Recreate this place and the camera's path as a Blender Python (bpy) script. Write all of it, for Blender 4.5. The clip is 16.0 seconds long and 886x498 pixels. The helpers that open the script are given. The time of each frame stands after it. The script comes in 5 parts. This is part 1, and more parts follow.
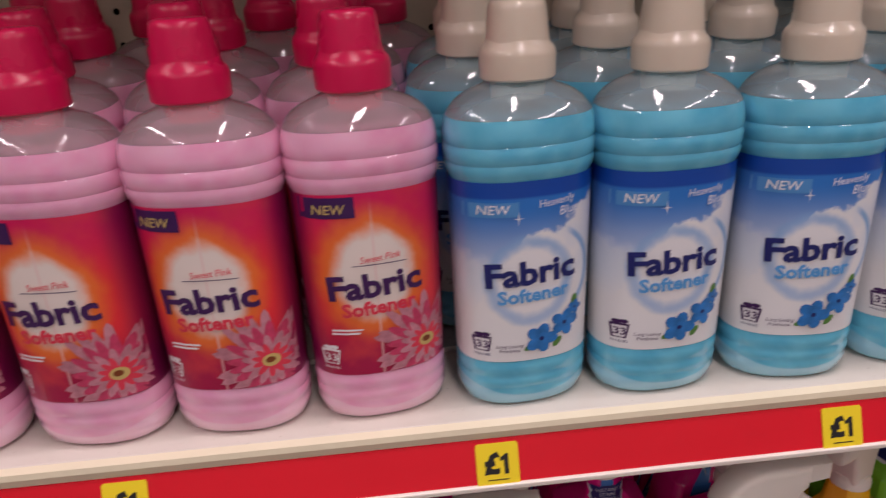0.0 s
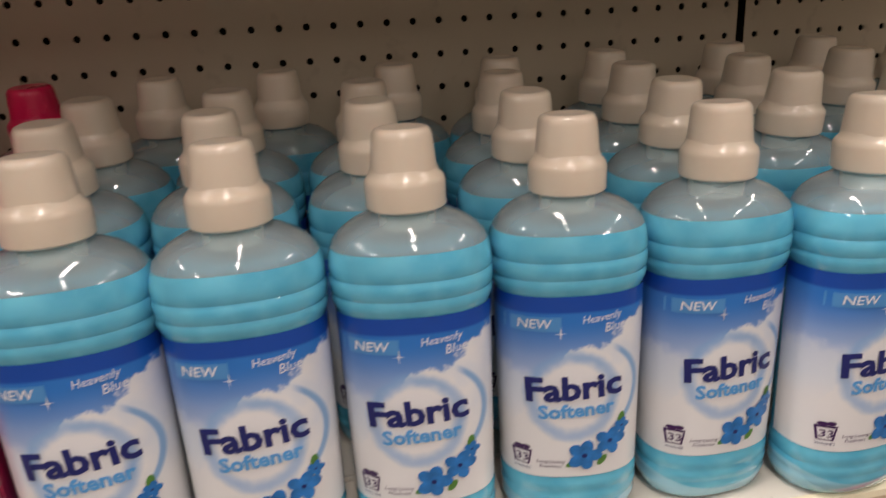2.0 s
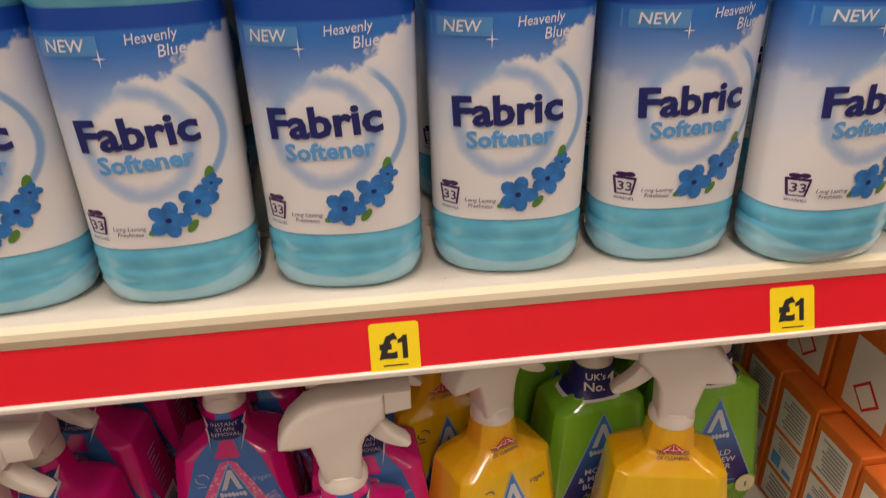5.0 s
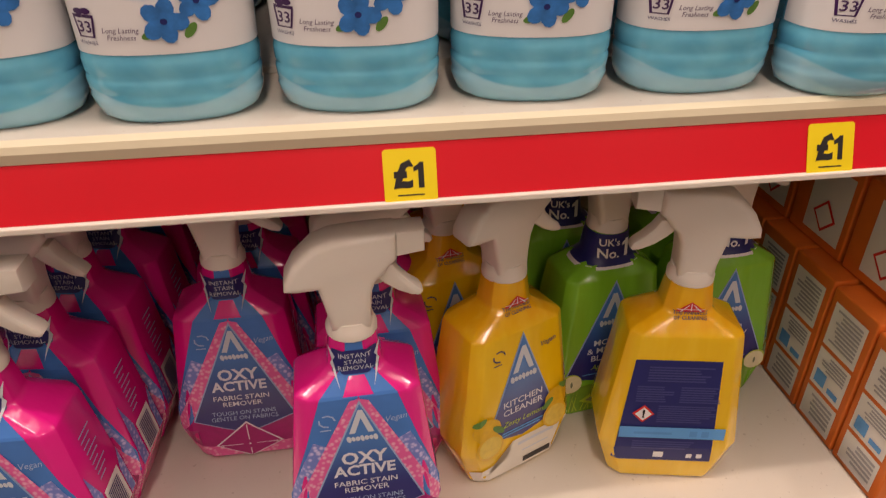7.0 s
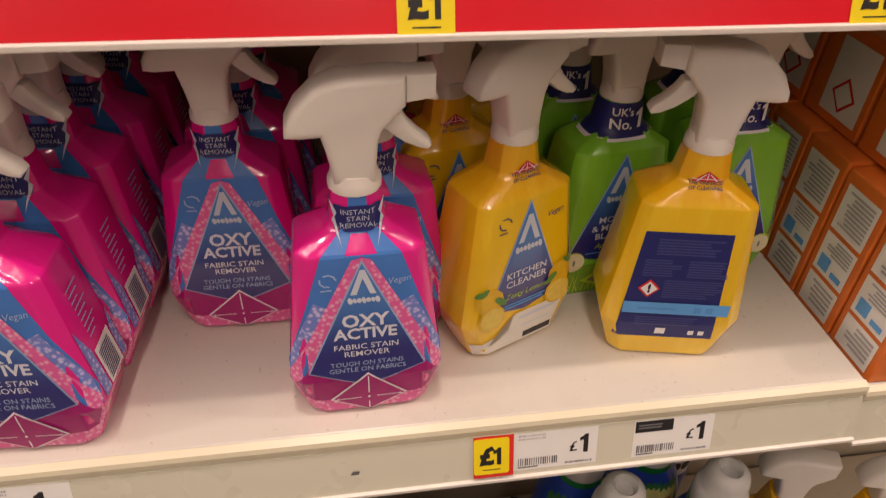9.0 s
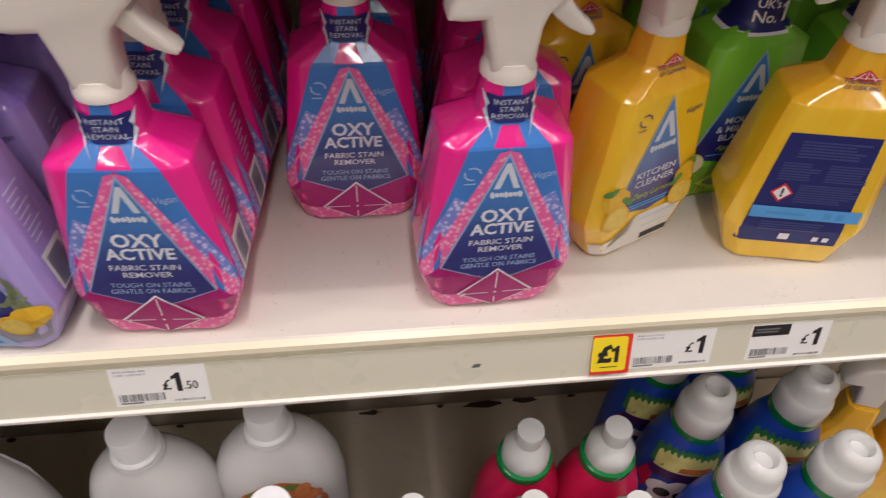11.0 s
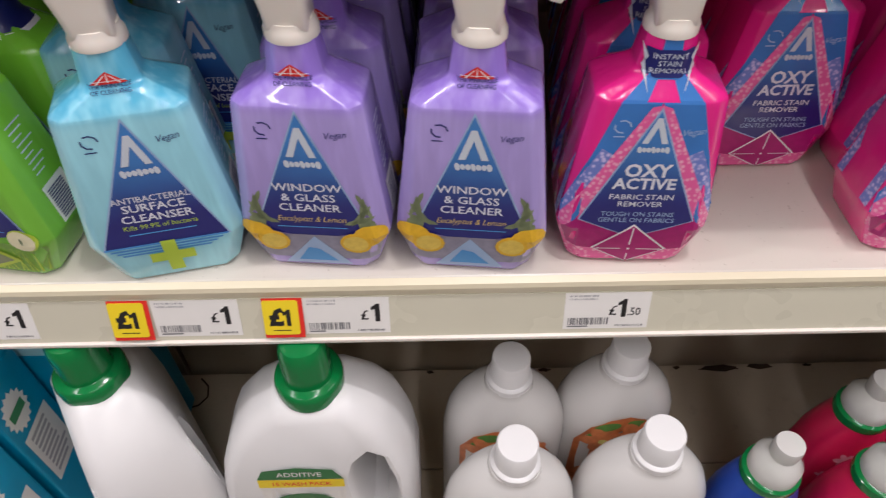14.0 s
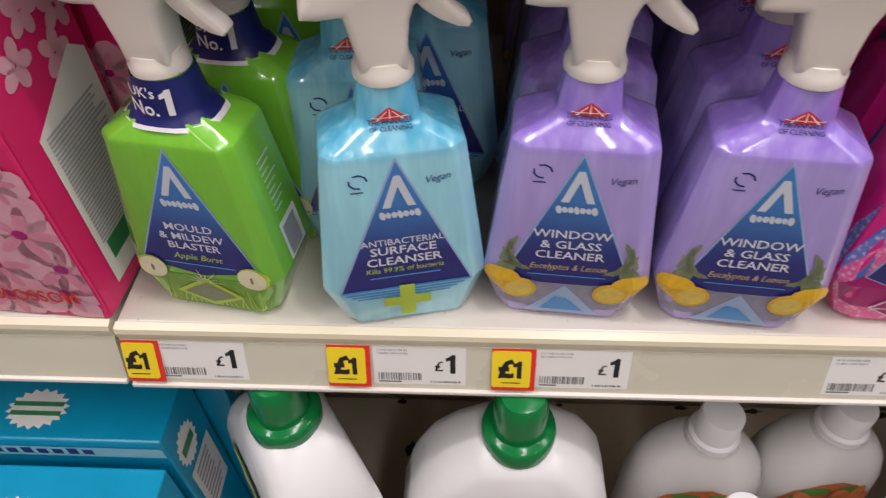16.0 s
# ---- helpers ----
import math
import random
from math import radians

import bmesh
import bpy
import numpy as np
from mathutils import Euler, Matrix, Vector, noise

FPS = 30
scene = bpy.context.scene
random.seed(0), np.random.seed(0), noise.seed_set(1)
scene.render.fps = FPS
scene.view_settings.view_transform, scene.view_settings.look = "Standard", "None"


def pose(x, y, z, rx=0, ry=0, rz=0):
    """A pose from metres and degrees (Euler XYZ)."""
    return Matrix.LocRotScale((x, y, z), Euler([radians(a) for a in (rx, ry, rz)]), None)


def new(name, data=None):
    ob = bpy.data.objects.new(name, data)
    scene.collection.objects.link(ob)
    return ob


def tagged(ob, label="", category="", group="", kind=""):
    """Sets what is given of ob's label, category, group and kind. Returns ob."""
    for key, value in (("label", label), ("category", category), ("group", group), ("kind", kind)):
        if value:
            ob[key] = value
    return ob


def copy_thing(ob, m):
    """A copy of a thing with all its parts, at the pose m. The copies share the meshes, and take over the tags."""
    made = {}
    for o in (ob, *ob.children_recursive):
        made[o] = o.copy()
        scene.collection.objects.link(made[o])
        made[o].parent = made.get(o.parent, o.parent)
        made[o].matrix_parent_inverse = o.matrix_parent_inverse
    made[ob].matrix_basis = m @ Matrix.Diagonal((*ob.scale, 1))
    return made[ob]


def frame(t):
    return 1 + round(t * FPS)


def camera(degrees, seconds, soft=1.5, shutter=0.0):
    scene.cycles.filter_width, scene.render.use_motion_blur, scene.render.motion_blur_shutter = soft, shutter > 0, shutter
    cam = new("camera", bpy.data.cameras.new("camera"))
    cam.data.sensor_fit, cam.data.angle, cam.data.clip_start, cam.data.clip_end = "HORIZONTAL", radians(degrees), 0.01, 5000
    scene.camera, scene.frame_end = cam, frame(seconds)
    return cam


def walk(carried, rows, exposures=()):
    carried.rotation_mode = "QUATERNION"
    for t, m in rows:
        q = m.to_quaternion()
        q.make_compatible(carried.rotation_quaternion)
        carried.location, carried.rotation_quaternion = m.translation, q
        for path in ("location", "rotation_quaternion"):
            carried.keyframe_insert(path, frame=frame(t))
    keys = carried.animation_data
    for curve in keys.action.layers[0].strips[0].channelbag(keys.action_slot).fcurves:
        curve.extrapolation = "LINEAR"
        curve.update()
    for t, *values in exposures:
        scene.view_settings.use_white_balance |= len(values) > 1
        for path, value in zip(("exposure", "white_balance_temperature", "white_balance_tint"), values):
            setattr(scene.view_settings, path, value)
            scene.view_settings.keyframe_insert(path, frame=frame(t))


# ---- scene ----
cam = camera(65.48, 16.0, soft=1.2, shutter=0.4)
ROWS = [
    (0.0, 0.0393, -0.3426, 1.4903, 67.96, 2.87, -5.65),
    (0.5, 0.0926, -0.3347, 1.4962, 68.52, 2.52, -7.16),
    (1.0, 0.1509, -0.3234, 1.5049, 68.95, 2.45, -8.02),
    (1.5, 0.1969, -0.3140, 1.5085, 70.19, 2.40, -9.54),
    (2.0, 0.2523, -0.3090, 1.5214, 72.12, 3.07, -10.43),
    (2.5, 0.2851, -0.3009, 1.5293, 73.15, 3.39, -10.93),
    (3.0, 0.2925, -0.3009, 1.5059, 72.99, 3.06, -10.65),
    (3.5, 0.2948, -0.2987, 1.4784, 70.93, 2.47, -9.72),
    (4.0, 0.2990, -0.3045, 1.4507, 68.63, 1.97, -8.63),
    (4.5, 0.3031, -0.3097, 1.4305, 66.54, 1.72, -7.82),
    (5.0, 0.3049, -0.3082, 1.4149, 63.71, 1.43, -7.32),
    (5.2, 0.3049, -0.3100, 1.4058, 63.45, 1.43, -7.15),
    (7.3, 0.2831, -0.3120, 1.3485, 57.98, 0.15, -8.24),
    (7.5, 0.2804, -0.3133, 1.3454, 57.56, 0.03, -8.40),
    (8.0, 0.2739, -0.3178, 1.3359, 56.13, -0.56, -8.65),
    (8.2, 0.2734, -0.3185, 1.3302, 55.73, -0.74, -8.78),
    (10.3, 0.2561, -0.2941, 1.3030, 44.83, -3.04, -7.08),
    (10.5, 0.2426, -0.2954, 1.3023, 44.53, -2.90, -6.95),
    (11.0, 0.2008, -0.2984, 1.3015, 43.79, -2.26, -6.42),
    (11.5, 0.1520, -0.3027, 1.3014, 43.55, -1.71, -5.88),
    (12.0, 0.0908, -0.3106, 1.2994, 43.08, -1.11, -5.10),
    (12.5, 0.0495, -0.3147, 1.3003, 42.55, -0.39, -4.12),
    (13.0, 0.0128, -0.3195, 1.3010, 42.33, 0.09, -3.05),
    (13.5, -0.0200, -0.3234, 1.3015, 42.28, 0.14, -2.13),
    (14.0, -0.0498, -0.3265, 1.2997, 42.24, 0.21, -1.18),
    (14.5, -0.0883, -0.3253, 1.2991, 42.21, 0.14, -0.04),
    (15.0, -0.1196, -0.3159, 1.2961, 42.19, 0.43, 1.10),
    (15.5, -0.1518, -0.2993, 1.2932, 42.41, 0.78, 1.81),
    (16.0, -0.1802, -0.2822, 1.2898, 42.73, 1.09, 2.33),
]
EXPOSURES = [(0.0, -0.18, 6300, 29), (2.0, 0.18, 6700, 18), (3.0, 0.48, 7000, 17), (3.6, 0.27, 7100, 17), (4.2, 0.16, 7150, 18), (5.0, 0.08, 7400, 22), (8.2, -0.05, 7700, 28), (10.3, 0.19, 6500, 19), (12.5, 0.21, 5950, 17), (16.0, 0.10, 6100, 18)]
walk(cam, [(t, pose(x, y, z, rx, ry, rz)) for t, x, y, z, rx, ry, rz in ROWS], EXPOSURES)

# ---------------------------------------------------------------- light
world = bpy.data.worlds.new("world")
scene.world = world
world.use_nodes = True
world.node_tree.nodes["Background"].inputs["Color"].default_value = (1.0, 0.93, 0.84, 1)
world.node_tree.nodes["Background"].inputs["Strength"].default_value = 0.005
NEAR_POWER, FAR_POWER, SPOT_POWER = 16.0, 13.0, 7.0


# ---------------------------------------------------------------- materials
class Nodes:
    """A material's node tree, written as plain arithmetic."""

    def __init__(self, name):
        self.mat = bpy.data.materials.new(name)
        self.mat.use_nodes = True
        self.t = self.mat.node_tree
        self.bsdf = self.t.nodes["Principled BSDF"]
        self.out = self.t.nodes["Material Output"]

    def put(self, socket, value):
        if isinstance(value, bpy.types.NodeSocket):
            self.t.links.new(value, socket)
        elif isinstance(value, tuple) and len(value) == 3 and socket.type == "RGBA":
            socket.default_value = (*value, 1)
        else:
            socket.default_value = value

    def m(self, op, a, b=0.0, c=0.0, clamp=False):
        n = self.t.nodes.new("ShaderNodeMath")
        n.operation, n.use_clamp = op, clamp
        for s, v in zip(n.inputs, (a, b, c)):
            self.put(s, v)
        return n.outputs[0]

    def step(self, v, lo, hi):
        n = self.t.nodes.new("ShaderNodeMapRange")
        n.interpolation_type = "SMOOTHSTEP"
        for s, x in zip(n.inputs, (v, lo, hi, 0.0, 1.0)):
            self.put(s, x)
        return n.outputs[0]

    def mix(self, f, a, b):
        n = self.t.nodes.new("ShaderNodeMix")
        n.data_type = "RGBA"
        self.put(n.inputs[0], f), self.put(n.inputs[6], a), self.put(n.inputs[7], b)
        return n.outputs[2]

    def coords(self):
        n = self.t.nodes.new("ShaderNodeTexCoord")
        s = self.t.nodes.new("ShaderNodeSeparateXYZ")
        self.t.links.new(n.outputs["Object"], s.inputs[0])
        return n.outputs["Object"], s.outputs[0], s.outputs[1], s.outputs[2]

    def noise(self, vec, scale, detail=3.0, rough=0.5):
        n = self.t.nodes.new("ShaderNodeTexNoise")
        n.inputs["Scale"].default_value, n.inputs["Detail"].default_value, n.inputs["Roughness"].default_value = scale, detail, rough
        if vec:
            self.t.links.new(vec, n.inputs["Vector"])
        return n.outputs[0]

    def rand(self):
        return self.t.nodes.new("ShaderNodeObjectInfo").outputs["Random"]

    def bump(self, height, strength, distance=0.001):
        n = self.t.nodes.new("ShaderNodeBump")
        n.inputs["Strength"].default_value, n.inputs["Distance"].default_value = strength, distance
        self.t.links.new(height, n.inputs["Height"])
        self.t.links.new(n.outputs[0], self.bsdf.inputs["Normal"])

    def set(self, **values):
        for key, value in values.items():
            self.put(self.bsdf.inputs[key.replace("_", " ")], value)
        return self.mat


def plain(name, colour, rough=0.45, spread=0.05, scale=60.0, bump=0.0, **more):
    """A surface of one colour with fine and coarse variation."""
    n = Nodes(name)
    vec = n.coords()[0]
    f = n.m("ADD", n.m("MULTIPLY", n.noise(vec, scale), 0.6), n.m("MULTIPLY", n.noise(vec, scale / 9), 0.4))
    lo = tuple(max(0.0, c * (1 - 2.4 * spread)) for c in colour)
    hi = tuple(min(1.0, c * (1 + 2.4 * spread)) for c in colour)
    n.set(Base_Color=n.mix(f, lo, hi), Roughness=n.m("ADD", rough - 0.06, n.m("MULTIPLY", f, 0.12)), **more)
    if bump:
        n.bump(n.noise(vec, scale * 5), bump)
    return n.mat


def clear(name, tint, body, rough=0.04, milky=0.30):
    """Thin cloudy clear plastic: mostly see-through, a little milky, glossy."""
    n = Nodes(name)
    t = n.t
    see, milk, gloss = t.nodes.new("ShaderNodeBsdfTransparent"), t.nodes.new("ShaderNodeBsdfDiffuse"), t.nodes.new("ShaderNodeBsdfGlossy")
    haze, mixer = t.nodes.new("ShaderNodeMixShader"), t.nodes.new("ShaderNodeMixShader")
    see.inputs[0].default_value, milk.inputs[0].default_value = (*tint, 1), (*body, 1)
    gloss.inputs["Roughness"].default_value = rough
    bump = t.nodes.new("ShaderNodeBump")
    bump.inputs["Strength"].default_value, bump.inputs["Distance"].default_value = 0.3, 0.0008
    t.links.new(n.noise(n.coords()[0], 110.0, 1.0), bump.inputs["Height"])
    t.links.new(bump.outputs[0], gloss.inputs["Normal"])
    haze.inputs[0].default_value = milky
    rim = t.nodes.new("ShaderNodeFresnel")
    rim.inputs["IOR"].default_value = 1.5
    t.links.new(n.m("ADD", 0.03, rim.outputs[0], clamp=True), mixer.inputs[0])
    t.links.new(see.outputs[0], haze.inputs[1]), t.links.new(milk.outputs[0], haze.inputs[2])
    t.links.new(haze.outputs[0], mixer.inputs[1]), t.links.new(gloss.outputs[0], mixer.inputs[2])
    t.links.new(mixer.outputs[0], n.out.inputs[0])
    t.nodes.remove(n.bsdf)
    return n.mat


def shelf_paint():
    n = Nodes("cream shelf enamel")
    vec, x, y, z = n.coords()
    grime = n.step(n.noise(vec, 7.0, 6.0, 0.65), 0.5, 0.8)
    scuff = n.step(n.noise(vec, 90.0, 4.0, 0.7), 0.62, 0.74)
    col = n.mix(n.m("MULTIPLY", grime, 0.35), (0.64, 0.60, 0.53), (0.48, 0.44, 0.38))
    col = n.mix(n.m("MULTIPLY", scuff, 0.16), col, (0.36, 0.29, 0.21))
    speck = n.step(n.noise(vec, 240.0, 2.0, 0.6), 0.68, 0.75)
    col = n.mix(n.m("MULTIPLY", speck, 0.35), col, (0.22, 0.17, 0.12))
    n.bump(n.noise(vec, 500.0), 0.05, 0.0005)
    return n.set(Base_Color=col, Roughness=n.m("ADD", 0.30, n.m("MULTIPLY", grime, 0.2)))


def panel_paint():
    n = Nodes("beige back panel enamel")
    vec, x, y, z = n.coords()
    col = n.mix(n.noise(vec, 5.0, 5.0), (0.50, 0.43, 0.32), (0.60, 0.52, 0.40))
    col = n.mix(n.m("MULTIPLY", n.step(n.noise(vec, 60.0, 3.0), 0.6, 0.75), 0.22), col, (0.30, 0.24, 0.17))
    return n.set(Base_Color=col, Roughness=0.45)


def liquid(name, deep, light):
    n = Nodes(name)
    vec, x, y, z = n.coords()
    swirl = n.noise(vec, 34.0, 1.0)
    v = n.t.nodes.new("ShaderNodeTexVoronoi")
    v.distance, v.inputs["Scale"].default_value = "CHEBYCHEV", 62.0
    n.t.links.new(vec, v.inputs["Vector"])
    shade = n.m("ADD", n.m("ADD", 0.12, n.m("MULTIPLY", swirl, 0.30)), n.m("MULTIPLY", v.outputs["Distance"], 0.55))
    col = n.mix(shade, deep, light)
    arc = n.m("ADD", 0.0085, n.m("MULTIPLY", n.m("MULTIPLY", x, x), 6.5))
    foot = n.step(n.m("SUBTRACT", arc, z), -0.0008, 0.0010)
    col = n.mix(n.m("MULTIPLY", foot, 0.42), col, tuple(c * 0.55 + 0.42 for c in light))
    n.bump(n.noise(vec, 48.0, 1.0), 0.10, 0.0010)
    return n.set(Base_Color=col, Roughness=0.12, Coat_Weight=0.9, Coat_Roughness=0.03, Subsurface_Weight=0.25, Subsurface_Radius=(0.01, 0.012, 0.014), Subsurface_Scale=0.6)


def blue_label():
    """Sky print: deep blue band on top, cloud bank, pale ring in the middle."""
    n = Nodes("sky print")
    vec, x, y, z = n.coords()
    sky = n.mix(n.step(z, 0.076, 0.134), (0.66, 0.76, 0.88), (0.020, 0.19, 0.62))
    puff = n.m("SUBTRACT", n.noise(vec, 130.0, 3.0, 0.55), 0.5)
    swell = n.m("SUBTRACT", n.noise(vec, 42.0, 2.0), 0.5)
    west = n.m("SUBTRACT", n.m("ADD", 0.106, n.m("ADD", n.m("MULTIPLY", puff, 0.020), n.m("MULTIPLY", swell, 0.030))), z)
    col = n.mix(n.m("MULTIPLY", n.step(west, -0.004, 0.012), 0.55), sky, (0.78, 0.82, 0.88))
    rise = n.m("MULTIPLY", n.m("MAXIMUM", n.m("SUBTRACT", x, 0.014), 0.0), 0.72)
    fall = n.m("MULTIPLY", n.m("MAXIMUM", n.m("SUBTRACT", -0.005, x), 0.0), 1.6)
    edge = n.m("ADD", n.m("SUBTRACT", n.m("ADD", 0.1175, rise), fall), n.m("ADD", n.m("MULTIPLY", puff, 0.015), n.m("MULTIPLY", swell, 0.012)))
    cloud = n.step(n.m("SUBTRACT", edge, z), -0.0008, 0.0032)
    col = n.mix(cloud, col, n.mix(n.step(swell, -0.15, 0.2), (0.74, 0.79, 0.87), (0.86, 0.86, 0.87)))
    col = n.mix(n.step(z, 0.086, 0.064), col, (0.83, 0.84, 0.86))
    dx, dz = n.m("SUBTRACT", x, -0.0025), n.m("MULTIPLY", n.m("SUBTRACT", z, 0.0862), 0.93)
    r = n.m("SQRT", n.m("ADD", n.m("MULTIPLY", dx, dx), n.m("MULTIPLY", dz, dz)))
    r = n.m("ADD", r, n.m("MULTIPLY", n.m("SUBTRACT", n.noise(vec, 120.0, 2.0), 0.5), 0.004))
    ring = n.m("MULTIPLY", n.step(r, 0.0175, 0.0232), n.step(r, 0.0290, 0.0240))
    col = n.mix(n.step(r, 0.026, 0.019), col, (0.84, 0.85, 0.88))
    col = n.mix(n.m("MULTIPLY", ring, n.m("ADD", 0.45, n.m("MULTIPLY", n.noise(vec, 60.0, 2.0), 0.5))), col, (0.22, 0.44, 0.76))
    sx, sz = n.m("SUBTRACT", x, 0.004), n.m("SUBTRACT", z, 0.089)
    r2 = n.m("SQRT", n.m("ADD", n.m("MULTIPLY", sx, sx), n.m("MULTIPLY", sz, sz)))
    swoosh = n.m("MULTIPLY", n.m("MULTIPLY", n.step(r2, 0.0285, 0.030), n.step(r2, 0.0335, 0.0315)), n.step(x, 0.018, 0.026))
    col = n.mix(n.m("MULTIPLY", swoosh, 0.8), col, (0.12, 0.36, 0.70))
    col = n.mix(n.step(z, 0.1365, 0.1385), col, (0.004, 0.07, 0.42))
    return n.set(Base_Color=col, Roughness=0.3, Coat_Weight=0.3, Coat_Roughness=0.15)


def pink_label():
    n = Nodes("sunset print")
    vec, x, y, z = n.coords()
    dx, dz = n.m("SUBTRACT", x, -0.002), n.m("MULTIPLY", n.m("SUBTRACT", z, 0.0985), 0.80)
    r = n.m("SQRT", n.m("ADD", n.m("MULTIPLY", dx, dx), n.m("MULTIPLY", dz, dz)))
    wob = n.m("ADD", r, n.m("MULTIPLY", n.m("SUBTRACT", n.noise(vec, 90.0), 0.5), 0.008))
    col = n.mix(n.step(z, 0.045, 0.085), (0.42, 0.005, 0.065), (0.88, 0.030, 0.040))
    col = n.mix(n.step(z, 0.100, 0.146), col, (0.72, 0.010, 0.11))
    streak = n.m("MULTIPLY", n.step(n.noise(vec, 38.0, 3.0), 0.48, 0.75), 0.55)
    col = n.mix(streak, col, (0.82, 0.07, 0.06))
    col = n.mix(n.m("MULTIPLY", n.step(wob, 0.037, 0.024), 0.9), col, (0.92, 0.21, 0.025))
    col = n.mix(n.step(wob, 0.0265, 0.0170), col, (0.87, 0.78, 0.72))
    flare = n.m("MULTIPLY", n.step(n.m("ABSOLUTE", n.m("ADD", x, 0.001)), 0.0012, 0.0002), n.step(z, 0.146, 0.120))
    col = n.mix(n.m("MULTIPLY", flare, 0.55), col, (0.86, 0.60, 0.58))
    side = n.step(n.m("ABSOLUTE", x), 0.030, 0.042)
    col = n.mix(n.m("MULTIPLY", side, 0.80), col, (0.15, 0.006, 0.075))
    return n.set(Base_Color=col, Roughness=0.3, Coat_Weight=0.3, Coat_Roughness=0.15)


def fade(name, low, high, z0, z1, rough=0.3, streaks=0.0):
    """A print that fades from one ink to another up the label."""
    n = Nodes(name)
    vec, x, y, z = n.coords()
    f = n.step(n.m("ADD", z, n.m("MULTIPLY", n.m("SUBTRACT", n.noise(vec, 50.0), 0.5), 0.01)), z0, z1)
    drawn = n.t.nodes.new("ShaderNodeMapping")
    drawn.inputs["Scale"].default_value = (1.0, 1.0, 0.13)
    n.t.links.new(vec, drawn.inputs["Vector"])
    crease = n.noise(drawn.outputs[0], 95.0, 2.0, 0.6)
    n.bump(n.m("ADD", n.m("ADD", crease, n.m("MULTIPLY", n.noise(vec, 45.0, 2.0), 0.8)), n.m("MULTIPLY", n.noise(vec, 260.0, 1.0), 0.10)), 0.5, 0.0013)
    ink = n.mix(n.m("MULTIPLY", n.step(crease, 0.40, 0.72), streaks), n.mix(f, low, high), tuple(min(1.0, c * 1.25 + 0.04) for c in low))
    return n.set(Base_Color=ink, Roughness=rough, Coat_Weight=0.8, Coat_Roughness=0.04)


def crystals(name, a, b):
    n = Nodes(name)
    vec, x, y, z = n.coords()
    v = n.t.nodes.new("ShaderNodeTexVoronoi")
    v.inputs["Scale"].default_value = 330.0
    n.t.links.new(vec, v.inputs["Vector"])
    return n.set(Base_Color=n.mix(n.step(v.outputs["Distance"], 0.15, 0.6), b, a), Roughness=0.3)


CREAM = shelf_paint()
PANEL = panel_paint()
DARK = plain("near-black shade behind panel holes", (0.012, 0.010, 0.009), 0.8)
RED = plain("glossy red card strip", (0.70, 0.012, 0.024), 0.25, 0.06, 9.0)
GREY_RAIL = plain("pale green-grey price rail", (0.62, 0.60, 0.48), 0.28, 0.05, 14.0)
LIP = plain("cream plastic lip", (0.74, 0.68, 0.50), 0.3, 0.04, 20.0)
YELLOW = plain("yellow ticket card", (0.86, 0.66, 0.015), 0.4, 0.03)
INK = plain("black print", (0.015, 0.014, 0.015), 0.45)
GREYINK = plain("grey print", (0.16, 0.16, 0.17), 0.5)
PALEGREY = plain("pale grey print", (0.38, 0.38, 0.40), 0.5)
PAPER = plain("white ticket paper", (0.80, 0.79, 0.76), 0.4, 0.02)
REDINK = plain("red print", (0.72, 0.03, 0.02), 0.4)
WHITEINK = plain("white print", (0.84, 0.84, 0.86), 0.35, 0.02)
NAVY = plain("navy print", (0.014, 0.020, 0.15), 0.35)
SKYINK = plain("sky blue print", (0.10, 0.37, 0.76), 0.35)
RIBBON = plain("pale blue ribbon print", (0.08, 0.30, 0.66), 0.35)
PLUM = plain("plum print", (0.055, 0.012, 0.10), 0.35)
CORAL = plain("coral print", (0.78, 0.05, 0.09), 0.35)
GOLD = plain("gold print", (0.62, 0.46, 0.16), 0.35)
CAPCREAM = plain("pearly cream plastic", (0.72, 0.62, 0.50), 0.3, 0.03, 30.0, 0.02, Coat_Weight=0.6, Coat_Roughness=0.12, Subsurface_Weight=0.15, Subsurface_Radius=(0.006, 0.004, 0.003), Subsurface_Scale=0.5)
CAPPINK = plain("magenta plastic", (0.70, 0.008, 0.085), 0.28, 0.03, 30.0, 0.02)
SHELLBLUE = clear("clear pale blue plastic", (0.90, 0.97, 0.98), (0.70, 0.85, 0.90))
SHELLPINK = clear("clear pale pink plastic", (0.98, 0.91, 0.94), (0.92, 0.74, 0.80))
LIQBLUE = liquid("blue softener", (0.030, 0.36, 0.60), (0.20, 0.68, 0.86))
LIQPINK = liquid("pink softener", (0.88, 0.28, 0.53), (0.96, 0.62, 0.77))
BLUELABEL = blue_label()
PINKLABEL = pink_label()
PETALBLUE = plain("blue petal print", (0.020, 0.19, 0.68), 0.35, 0.35, 200.0)
PETALPINK = plain("pink petal print", (0.94, 0.24, 0.30), 0.35, 0.35, 200.0)
PETALDEEP = plain("deep pink petal print", (0.80, 0.055, 0.14), 0.35, 0.3, 240.0)
BERRYHEART = plain("dark flower heart print", (0.22, 0.05, 0.01), 0.4, 0.3, 300.0)
LEAFINK = plain("leaf print", (0.10, 0.26, 0.05), 0.4, 0.2, 200.0)
SPRAYWHITE = plain("warm white moulded plastic", (0.80, 0.75, 0.68), 0.3, 0.02, 30.0, 0.02, Subsurface_Weight=0.12, Subsurface_Radius=(0.006, 0.004, 0.003), Subsurface_Scale=0.5)


